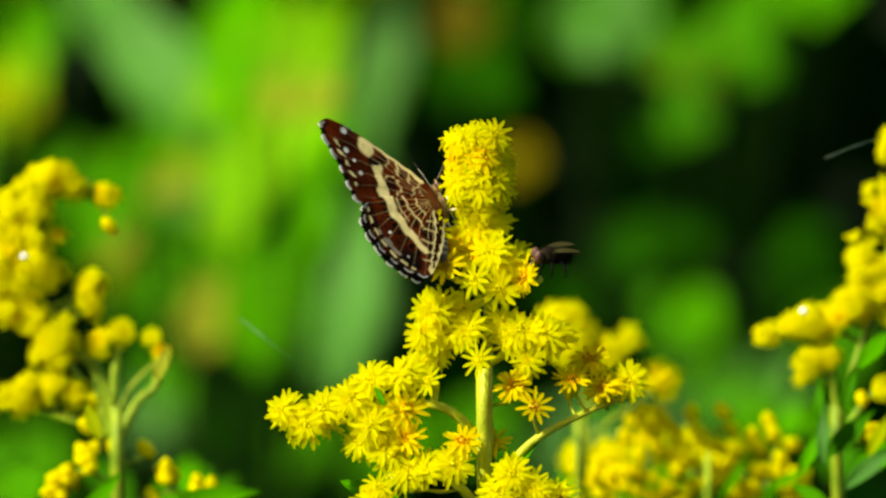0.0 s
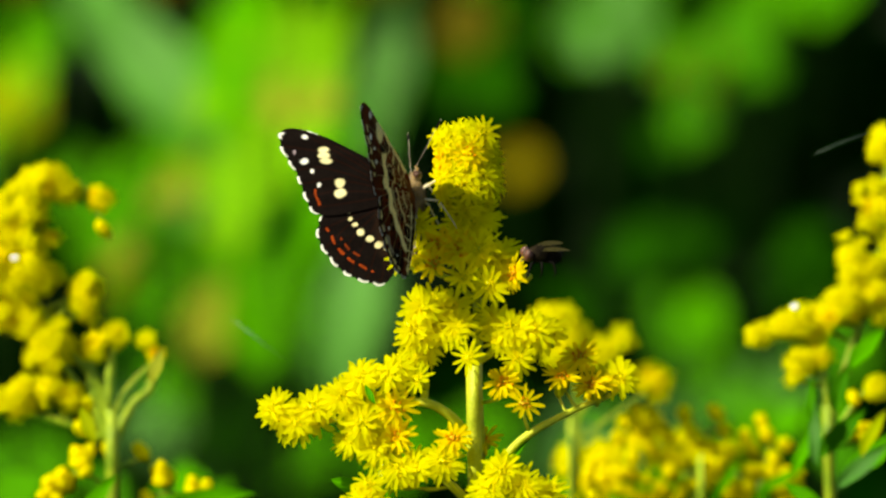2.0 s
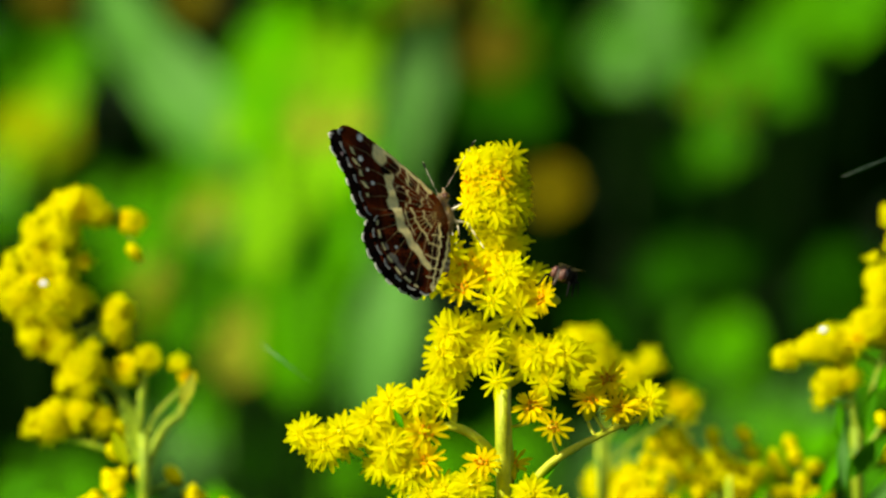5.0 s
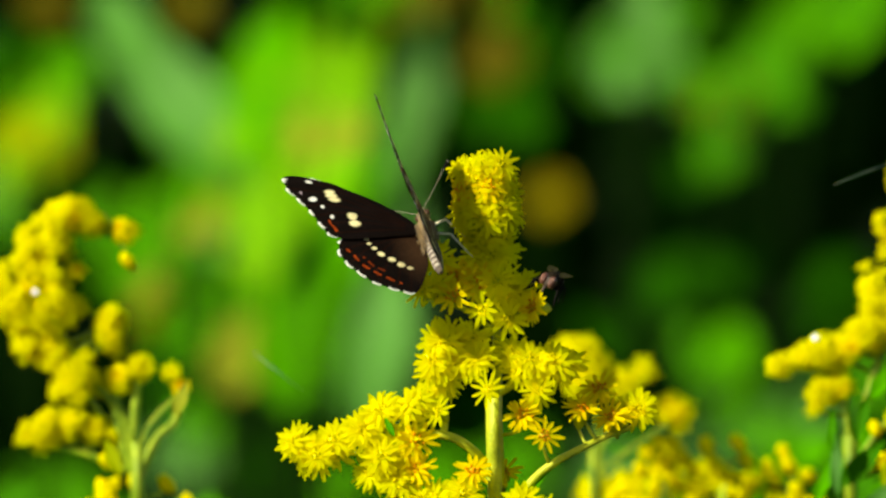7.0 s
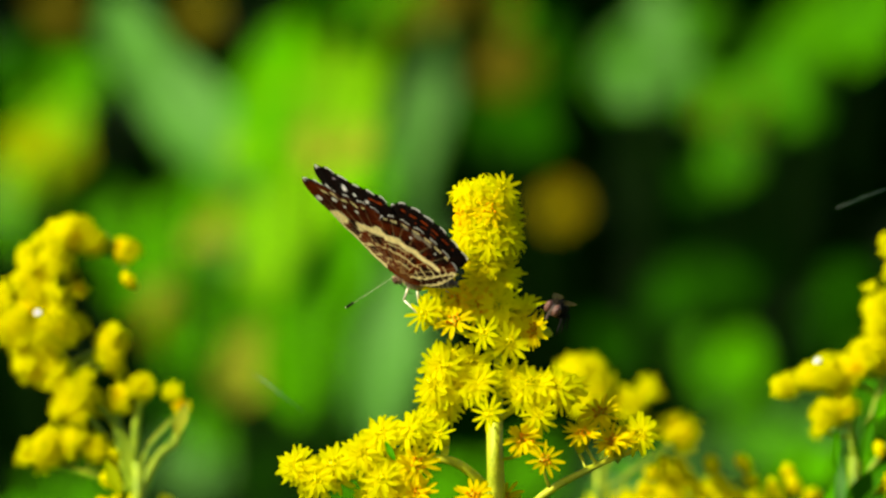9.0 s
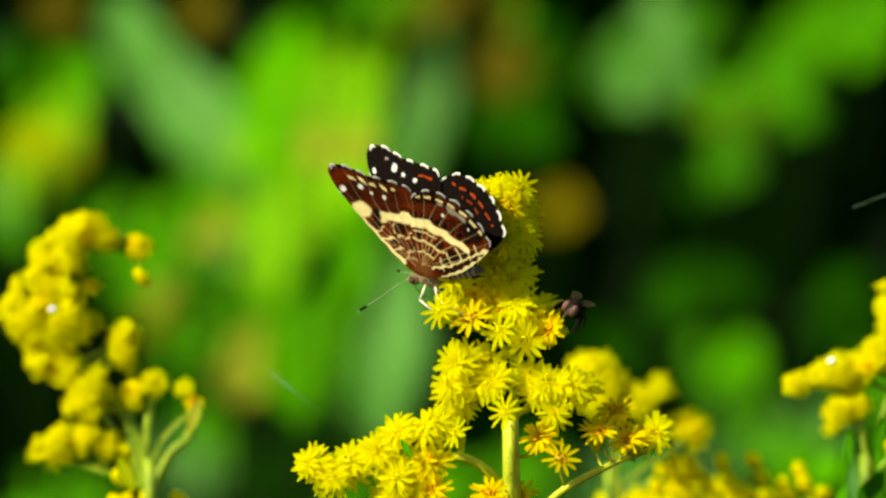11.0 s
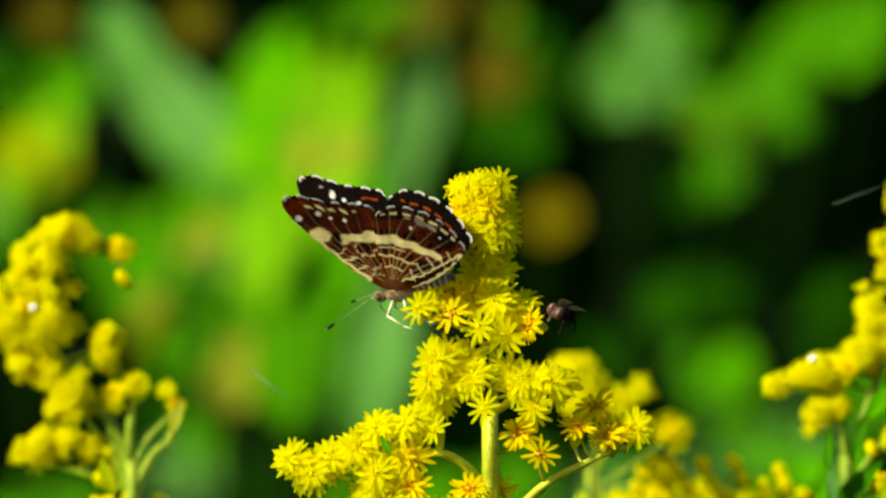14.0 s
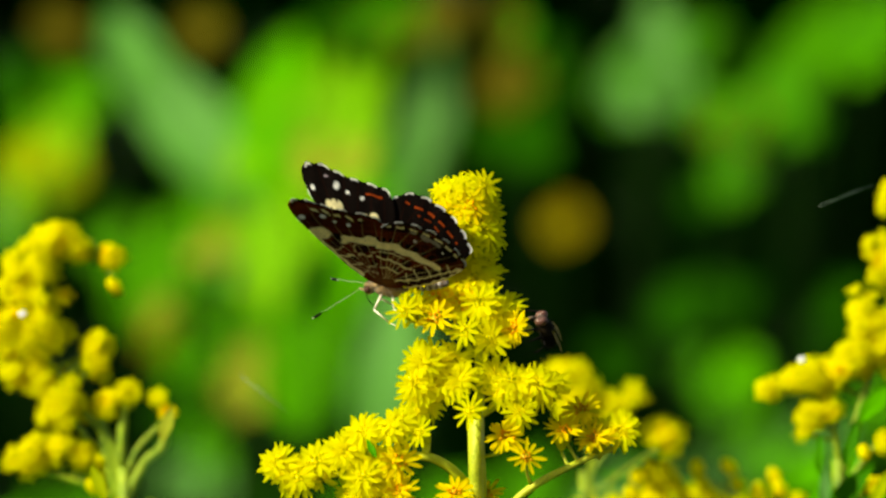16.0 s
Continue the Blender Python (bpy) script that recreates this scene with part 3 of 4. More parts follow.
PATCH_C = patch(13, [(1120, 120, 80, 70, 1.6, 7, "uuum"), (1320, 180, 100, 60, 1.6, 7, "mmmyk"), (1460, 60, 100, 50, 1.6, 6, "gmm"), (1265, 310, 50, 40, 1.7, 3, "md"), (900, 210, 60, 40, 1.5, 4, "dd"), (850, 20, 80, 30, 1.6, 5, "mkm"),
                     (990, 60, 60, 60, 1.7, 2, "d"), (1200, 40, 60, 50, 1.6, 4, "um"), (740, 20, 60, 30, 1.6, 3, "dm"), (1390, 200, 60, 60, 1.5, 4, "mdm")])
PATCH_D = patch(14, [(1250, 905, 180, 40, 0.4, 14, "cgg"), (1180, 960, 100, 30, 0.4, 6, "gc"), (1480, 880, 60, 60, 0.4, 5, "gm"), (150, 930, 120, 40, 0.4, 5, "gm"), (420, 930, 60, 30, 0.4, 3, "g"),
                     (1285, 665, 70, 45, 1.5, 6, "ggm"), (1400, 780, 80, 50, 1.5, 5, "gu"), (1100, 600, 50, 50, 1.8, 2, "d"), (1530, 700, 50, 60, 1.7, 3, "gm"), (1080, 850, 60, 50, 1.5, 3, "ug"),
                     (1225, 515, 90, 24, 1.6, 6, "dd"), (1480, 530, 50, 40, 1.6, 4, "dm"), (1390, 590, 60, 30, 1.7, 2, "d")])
weed("tall_grass", "broad bright green grass blades in sun", "grass", Vector((-0.05, 1.35, 0)), WEED_A + PATCH_A, 1)
weed("nettle", "leafy green weed with yellowing leaves", "plant", Vector((-0.12, 1.7, 0)), WEED_B + PATCH_B, 2)
weed("bramble", "sprawling bramble with a withered orange leaf", "plant", Vector((0.08, 1.9, 0)), WEED_C + PATCH_C, 3)
weed("bindweed", "low green weed with rounded leaves", "plant", Vector((0.08, 1.75, 0)), WEED_D + PATCH_D, 4)

# shaded thicket: many small leaves, shade put into their near-black colour, dense, behind everything
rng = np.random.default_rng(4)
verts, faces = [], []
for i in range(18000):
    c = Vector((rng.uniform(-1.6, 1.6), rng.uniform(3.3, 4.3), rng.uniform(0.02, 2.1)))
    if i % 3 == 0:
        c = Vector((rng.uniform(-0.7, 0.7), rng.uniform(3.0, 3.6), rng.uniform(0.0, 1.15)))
    # every second leaf hangs unseen overhead, added to shade those below
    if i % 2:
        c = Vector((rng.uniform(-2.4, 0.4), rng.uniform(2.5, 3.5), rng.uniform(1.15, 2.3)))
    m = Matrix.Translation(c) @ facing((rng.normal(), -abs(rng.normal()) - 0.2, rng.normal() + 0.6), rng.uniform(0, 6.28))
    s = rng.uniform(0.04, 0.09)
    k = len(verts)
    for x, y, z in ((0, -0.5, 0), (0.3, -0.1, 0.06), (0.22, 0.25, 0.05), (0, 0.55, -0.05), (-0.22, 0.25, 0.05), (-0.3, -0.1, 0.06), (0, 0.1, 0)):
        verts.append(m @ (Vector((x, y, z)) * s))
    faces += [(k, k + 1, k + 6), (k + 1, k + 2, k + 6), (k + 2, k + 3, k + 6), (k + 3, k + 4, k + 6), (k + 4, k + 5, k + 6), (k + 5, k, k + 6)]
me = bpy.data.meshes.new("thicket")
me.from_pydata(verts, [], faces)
me.materials.append(M_LEAF_SHADE)
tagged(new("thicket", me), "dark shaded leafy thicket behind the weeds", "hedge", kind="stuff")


# ======== dew and gossamer ========
M_DEW = material("dew_glint", (0.85, 0.85, 0.80), (0.95, 0.95, 0.92), 200, 0.12, 0.0, 0.0, gloss=1.0)
M_SILK = material("gossamer_silk", (0.07, 0.15, 0.08), (0.20, 0.28, 0.20), 300, 0.35, 0.3, 0.0)
for x, y, away, r in ((88, 538, 0.106, 0.6), (1467, 637, 0.096, 0.65)):
    bm = bmesh.new()
    ball(bm, Vector((0, 0, 0)), r * MM, r * MM, r * 0.8 * MM, 14, 10)
    tagged(part("dew_drop", bm, M_DEW), "bright glinting dew drop on a petal", "dew drop", "dew drops").location = at(x, y, away)
bm = bmesh.new()
tube(bm, [at(470, 648, 0.09), at(515, 685, 0.09), at(562, 722, 0.09)], [0.03 * MM, 0.13 * MM, 0.03 * MM], 6)
tagged(part("gossamer_thread", bm, M_SILK), "faint gossamer strand before green leaves", "thread")
bm = bmesh.new()
tube(bm, [at(1505, 366, 0.06), at(1550, 348, 0.062), at(1600, 330, 0.064)], [0.04 * MM, 0.08 * MM, 0.06 * MM], 6)
tagged(part("gossamer_thread", bm, M_SILK), "pale gossamer thread beside a flower spray", "thread")

# ======== butterfly ========
M_WING = material("wing_scales", (0.75, 0.75, 0.75), (1.0, 1.0, 1.0), 1500, 0.8, 0.07, 0.2, 0.0, attribute="scales", gloss=0.03)
M_VEIN = material("wing_vein_cream", (0.40, 0.27, 0.07), (0.62, 0.46, 0.16), 2000, 0.5, 0.0, 0.1)
M_VEIN_DARK = material("wing_vein_brown", (0.06, 0.02, 0.006), (0.20, 0.10, 0.03), 2000, 0.5, 0.0, 0.1)
M_FUR = material("body_fur_tawny", (0.08, 0.042, 0.007), (0.46, 0.27, 0.05), 1400, 0.8, 0.0, 0.8, sheen=0.3)
M_ABDOMEN = material("abdomen_grey_brown", (0.05, 0.035, 0.025), (0.16, 0.11, 0.08), 1800, 0.6, 0.0, 0.5)
M_BAND = material("abdomen_pale_rings", (0.26, 0.21, 0.17), (0.55, 0.48, 0.40), 2500, 0.6, 0.0, 0.4)
M_LEG = material("leg_cream", (0.60, 0.52, 0.34), (0.80, 0.74, 0.58), 2500, 0.5, 0.0, 0.2)
M_DARK = material("chitin_black", (0.002, 0.0015, 0.001), (0.006, 0.005, 0.004), 2500, 0.6, 0.0, 0.2, gloss=0.05)
M_EYE = material("compound_eye_brown", (0.05, 0.02, 0.01), (0.12, 0.05, 0.03), 4000, 0.25, 0.0, 0.4)

FORE = [(-0.9, -0.2), (-0.8, 1.8), (2.2, 4.6), (5.5, 6.7), (9.9, 9.2), (13.5, 10.7), (15.9, 11.1), (17.0, 10.3), (17.0, 8.6),
        (16.0, 6.5), (14.9, 4.6), (14.3, 2.9), (13.6, 0.8), (12.9, -0.9), (11.2, -1.8), (8, -1.8), (3, -1.0)]
HIND = [(-0.9, 0.5), (4, 0.8), (7.8, 0.5), (10.8, -0.4), (12.1, -2.2), (12.3, -4.4), (11.1, -7.1), (9.3, -9.4), (6.9, -11.0),
        (4.2, -12.0), (3.0, -11.6), (1.6, -9.9), (-0.5, -6.2), (-1.3, -2.6)]
SWEEP = {"fore": 0.0, "hind": -4.0}          # degrees
BASE = 0.8                                   # from the hinge to the pattern's origin


def outline(points, count):
    """A closed smooth outline, evenly divided."""
    p = [Vector((*q, 0)) for q in points]
    n, dense = len(p), []
    for i in range(n):
        a, b, c, d = p[i - 1], p[i], p[(i + 1) % n], p[(i + 2) % n]
        for k in range(20):
            t = k / 20
            dense.append(0.5 * (2 * b + (c - a) * t + (2 * a - 5 * b + 4 * c - d) * t * t + (3 * b - a - 3 * c + d) * t ** 3))
    xy = np.array([q.xy for q in dense + dense[:1]])
    run = np.concatenate([[0], np.cumsum(np.linalg.norm(np.diff(xy, axis=0), axis=1))])
    at_run = np.linspace(0, run[-1], count, endpoint=False)
    return np.stack([np.interp(at_run, run, xy[:, i]) for i in (0, 1)], 1), at_run


def spot(u, v, cx, cy, rx, ry, turn=0.0, edge=0.25):
    a = radians(turn)
    x, y = (u - cx) * math.cos(a) + (v - cy) * math.sin(a), (v - cy) * math.cos(a) - (u - cx) * math.sin(a)
    return np.clip((1.0 - np.sqrt((x / rx) ** 2 + (y / ry) ** 2)) / edge + 0.5, 0, 1)


def stroke(u, v, line, width, edge=0.12):
    best = np.full(u.shape, 99.0)
    for (ax, ay), (bx, by) in zip(line, line[1:]):
        t = np.clip(((u - ax) * (bx - ax) + (v - ay) * (by - ay)) / ((bx - ax) ** 2 + (by - ay) ** 2), 0, 1)
        best = np.minimum(best, np.hypot(u - ax - t * (bx - ax), v - ay - t * (by - ay)))
    return np.clip((width - best) / edge + 0.5, 0, 1)


def lay(col, mask, tone):
    return col * (1 - mask[:, None]) + np.array(tone)[None] * mask[:, None]


BLACK, BROWN, CREAM = (0.0045, 0.0026, 0.002), (0.030, 0.006, 0.002), (0.82, 0.72, 0.38)
RUST_UNDER, UMBER, PALE, LILAC_PALE = (0.125, 0.017, 0.0015), (0.005, 0.002, 0.0015), (0.87, 0.72, 0.32), (0.26, 0.21, 0.15)
TAWNY = (0.30, 0.19, 0.06)
WHITE, FLAME, LILAC = (0.86, 0.83, 0.76), (0.32, 0.045, 0.006), (0.42, 0.32, 0.36)

FORE_VEINS = [[(0.5, 1.6), (6, 6.2), (11.5, 9.6)], [(0.5, 1.5), (6, 5.4), (13.6, 10.2)], [(1, 1.4), (7, 5.0), (12, 7.6), (16.6, 8.6)], [(1, 1.3), (6.5, 3.6), (11, 5.2), (15.2, 5.0)],
              [(1, 1.1), (6.2, 2.6), (10, 3.4), (14.1, 2.9)], [(1, 0.9), (5.5, 1.3), (9.5, 1.6), (13.2, 1.0)], [(1, 0.4), (6, -0.1), (11.9, -0.6)]]
HIND_VEINS = [[(0.5, 0.3), (5, 0.2), (11.4, -0.9)], [(0.6, 0.1), (5, -0.9), (12.1, -3.2)], [(0.6, 0.0), (4.5, -1.5), (8, -3.0), (11.6, -5.8)], [(0.6, -0.2), (4, -2.0), (7, -4.4), (10.4, -8.0)],
              [(0.6, -0.4), (3.4, -2.6), (5.6, -5.6), (8.4, -10.0)], [(0.5, -0.7), (2.6, -3.2), (4.0, -6.6), (6.0, -11.3)], [(0.4, -1.0), (1.6, -4.0), (2.6, -7.5), (4.0, -11.7)],
              [(0.3, -1.2), (0.9, -4.2), (1.7, -7.6)]]


def wing_colours(kind, u, v, s, run, below):
    """The pattern of scales, of the upper side or of the underside, over wing places in mm; s is 1 at the rim."""
    wob = 0.22 * np.sin(1.9 * u + 1.3 * v) + 0.16 * np.sin(3.7 * v - 2.1 * u)
    veins = FORE_VEINS if kind == "fore" else HIND_VEINS
    grain = 0.5 + 0.5 * np.sin(5.1 * u + 2.0 * np.sin(4.3 * v)) * np.sin(4.7 * v + 1.5 * np.sin(3.9 * u))
    outer = ((u > 11.4) & (v < 10.6)) if kind == "fore" else ((v < -0.8) & (u > 3.2))
    if below:
        col = np.tile(np.array(RUST_UNDER), (len(u), 1)) * (0.55 + 0.5 * grain)[:, None]
        # each cell between two veins is shifted a little against the next
        close = np.argsort(-np.stack([stroke(u, v, line, 6.0, 12.0) for line in veins]), 0)
        near = np.minimum(close[0], close[1]) * 3 + np.maximum(close[0], close[1])
        jog = np.modf(np.abs(np.sin(near * 37.719 + 4.1) * 91.37))[0] - 0.5
        fore_band = [(8.5, 5.2), (8.4, 3.6), (8.1, 1.8), (7.6, -1.0)]
        hind_band = [(7.6, 0.6), (7.0, -2.0), (5.8, -4.2), (4.4, -6.2), (3.2, -7.8)]
        if kind == "fore":
            # outer half: rust tip, dark cloud, pale marginal crescents
            col = lay(col, spot(u, v, 12.3, 4.6, 2.1, 5.2, -16, 0.5) * 0.55, UMBER)
            col = lay(col, spot(u, v, 12.0, 8.6, 1.5, 1.6, 20, 0.5) * 0.5, UMBER)
            col = lay(col, stroke(u + wob * 0.6, v, [(14.9, 8.0), (13.9, 5.8), (13.0, 3.6), (12.2, 1.4)], 0.34) * (np.sin(run * 3.1) > -0.1), PALE)
            col = lay(col, stroke(u + wob * 0.5, v, [(14.2, 7.4), (13.2, 5.2), (12.3, 3.0), (11.4, 0.6)], 0.30) * (np.sin(run * 3.1 + 0.8) > 0.1) * 0.9, UMBER)
            # inner half: cells of rust and umber between pale cross lines
            for cx, cy, rx, ry, turn in ((7.3, 5.9, 0.8, 0.9, 30), (6.3, 2.2, 0.9, 1.1, 10), (4.4, 4.0, 0.6, 0.5, 30), (6.7, 0.2, 0.8, 0.6, 0), (3.2, 0.9, 0.9, 0.6, 0)):
                col = lay(col, spot(u + wob * 0.4, v + wob * 0.4, cx, cy, rx, ry, turn) * 0.85, UMBER)
            for line, w in (([(5.0, 6.4), (5.3, 4.8), (4.9, 3.4)], 0.22), ([(5.6, 3.2), (5.2, 1.8), (5.5, 0.4), (5.0, -0.8)], 0.20), ([(3.2, 5.0), (3.5, 3.6), (3.1, 2.2), (3.3, 0.8)], 0.17),
                            ([(1.9, 3.8), (2.1, 2.4), (1.9, 0.9)], 0.15), ([(6.6, 7.3), (6.5, 6.0), (6.9, 4.9)], 0.16), ([(6.3, 3.6), (7.2, 3.0)], 0.13)):
                col = lay(col, stroke(u + wob * 0.5 + jog * 1.3, v + wob * 0.5, line, w * 0.6), PALE)
            col = lay(col, stroke(u, v + wob * 0.5, [(1.0, 3.2), (5.5, 6.4), (9.8, 8.8)], 0.26), PALE)
            col = lay(col, stroke(u, v, [(9.0, 5.6), (9.2, 3.6), (8.9, 1.4), (8.5, -0.8)], 0.75) * 0.5, UMBER)
            col = lay(col, stroke(u + wob * 0.6 + jog * 0.7, v, fore_band, 0.86 - 0.05 * v.clip(-1, 5)), PALE)
            col = lay(col, spot(u + wob * 0.5, v, 8.7, 5.5, 0.95, 0.62, 15), UMBER)
            col = lay(col, spot(u + wob * 0.6, v + wob * 0.3, 9.7, 7.7, 1.15, 1.55, -25), PALE)
            for cx, cy, r in ((13.2, 6.6, 0.42), (12.1, 5.1, 0.26), (11.2, 3.3, 0.32), (13.1, 9.7, 0.5)):
                col = lay(col, spot(u, v, cx, cy, r, r), WHITE)
            vein_strength = np.clip(1.1 - 1.1 * s, 0.0, 0.9)
        else:
            # outer half: dark dashes beside the band, rust rays, umber cloud with an eye spot near the tail
            col = lay(col, stroke(u - 1.05, v + 0.55, hind_band, 0.5) * (np.sin(run * 3.2) > -0.35), UMBER)
            col = lay(col, spot(u, v, 5.6, -9.3, 2.0, 1.5, 40, 0.5) * 0.9, UMBER)
            col = lay(col, spot(u, v, 9.0, -5.6, 2.6, 6.0, -32, 0.4) * np.clip(0.85 - 0.7 * grain, 0, 1), UMBER)
            col = lay(col, stroke(u + wob * 0.4, v, [(11.0, -1.4), (10.7, -4.4), (9.4, -6.9), (7.6, -9.0), (5.0, -10.4)], 0.5) * 0.85, UMBER)
            col = lay(col, stroke(u + wob * 0.3, v, [(11.3, -1.6), (11.1, -4.3), (9.9, -6.9), (8.1, -9.2), (5.4, -10.8)], 0.16) * (np.sin(run * 2.9) > -0.4), PALE)
            for cx, cy, rx, ry, turn in ((9.0, -6.9, 0.95, 0.45, 45), (7.9, -8.1, 0.9, 0.42, 45), (10.0, -5.2, 0.5, 0.3, 60)):
                col = lay(col, spot(u + wob * 0.4, v, cx, cy, rx, ry, turn), LILAC_PALE)
            col = lay(col, spot(u, v, 6.0, -9.0, 0.5, 0.5), BLACK)
            for cx, cy, r in ((8.3, -5.2, 0.25), (6.1, -8.9, 0.18)):
                col = lay(col, spot(u, v, cx, cy, r, r), WHITE)
            # inner half: net of pale lines over rust and umber cells
            for cx, cy, rx, ry, turn in ((5.6, -0.4, 0.7, 0.7, 0), (3.7, -3.4, 0.8, 0.6, -50), (2.4, -5.2, 0.6, 0.9, -20), (2.4, -1.6, 0.5, 0.5, 0)):
                col = lay(col, spot(u + wob * 0.4, v + wob * 0.4, cx, cy, rx, ry, turn) * 0.85, UMBER)
            col = lay(col, spot(u, v, 1.0, -6.0, 1.6, 4.6, 14, 0.4) * 0.85, UMBER)
            for line, w in (([(5.0, 0.8), (4.6, -0.8), (3.6, -2.4), (2.6, -4.0)], 0.24), ([(3.0, 0.6), (2.7, -0.8), (2.0, -2.0)], 0.18), ([(6.2, 0.6), (5.8, -1.6), (4.8, -3.2)], 0.13),
                            ([(0.3, -1.4), (0.9, -4.4), (2.0, -8.0), (3.0, -11.0)], 0.20), ([(-1.0, -2.6), (-0.3, -5.8), (1.7, -9.6), (2.9, -11.2)], 0.34),
                            ([(1.2, -6.6), (3.4, -6.0)], 0.12), ([(0.6, -4.6), (2.6, -4.4)], 0.12), ([(1.5, -8.2), (3.4, -7.6)], 0.12), ([(2.2, -9.6), (4.0, -9.0)], 0.12), ([(0.2, -3.0), (1.8, -3.2)], 0.12)):
                col = lay(col, stroke(u + wob * 0.5 + jog * 0.9, v + wob * 0.5 + jog * 0.5, line, w * 0.6), PALE)
            col = lay(col, stroke(u + wob * 0.5 + jog * 0.6, v, hind_band, 0.84 + 0.045 * v.clip(-8, 0)), PALE)
            vein_strength = np.clip(1.15 - 1.0 * s, 0.1, 0.95)
        for line in veins:
            col = lay(col, stroke(u, v, line, 0.035, 0.09) * vein_strength * np.clip(s * 5 - 0.4, 0, 0.8), PALE)
        col = lay(col, np.clip((s - 0.945) / 0.02, 0, 1) * outer, UMBER)
        col = lay(col, spot(u, v, 0.0, 0.2, 1.2, 1.6, 0, 0.8) * 0.2, TAWNY)
    else:
        col = np.tile(np.array(BLACK), (len(u), 1)) * (0.8 + 0.6 * grain)[:, None]
        for line in veins:
            col = lay(col, stroke(u, v, line, 0.07, 0.12) * 0.35, BROWN)
        if kind == "fore":
            for cx, cy, rx, ry, turn, tone in ((10.7, 7.6, 0.75, 0.45, 0, CREAM), (10.7, 6.8, 0.85, 0.45, 0, CREAM), (10.4, 6.0, 0.8, 0.42, 0, CREAM), (8.5, 2.7, 0.75, 0.7, 20, CREAM), (8.5, 1.2, 0.85, 0.72, 0, CREAM),
                                               (13.6, 6.2, 0.55, 0.42, -30, WHITE), (13.4, 9.7, 0.32, 0.5, -60, WHITE), (12.4, 4.6, 0.28, 0.28, 0, WHITE), (11.5, 2.6, 0.34, 0.34, 0, WHITE),
                                               (15.0, 7.6, 0.22, 0.3, 0, LILAC)):
                col = lay(col, spot(u + wob * 0.3, v + wob * 0.3, cx, cy, rx, ry, turn), tone)
            col = lay(col, stroke(u + wob * 0.4, v, [(12.2, 2.0), (11.9, 0.9), (11.6, -0.2)], 0.13), FLAME)
        else:
            for cx, cy, r in ((7.4, -0.9, 0.42), (7.3, -2.0, 0.34), (6.8, -2.9, 0.36), (6.1, -4.1, 0.62), (4.9, -5.2, 0.55), (3.7, -6.2, 0.6), (2.6, -6.9, 0.4)):
                col = lay(col, spot(u + wob * 0.3, v, cx, cy, r, r * 0.8), CREAM)
            broken = (np.abs(np.sin(run * 1.35)) > 0.55)
            col = lay(col, stroke(u + wob * 0.4, v, [(10.8, -2.9), (10.2, -4.6), (9.2, -6.6), (7.4, -8.3), (5.0, -9.9)], 0.15) * broken, FLAME)
            col = lay(col, stroke(u, v, [(9.0, -4.6), (8.0, -6.4), (6.4, -7.6)], 0.12) * broken * 0.6, FLAME)
            col = lay(col, spot(u, v, 0.4, -3.4, 2.2, 4.2, 8, 1.6) * 0.7, (0.06, 0.03, 0.014))
    fringe = (np.sin(run * 2.5 + 0.6) > -0.3 + 0.35 * np.sin(run * 0.83 + 1.1)) * np.clip((s - 0.972) / 0.01, 0, 1) * outer * (0.5 if below else 1.0)
    return lay(col, fringe, WHITE)


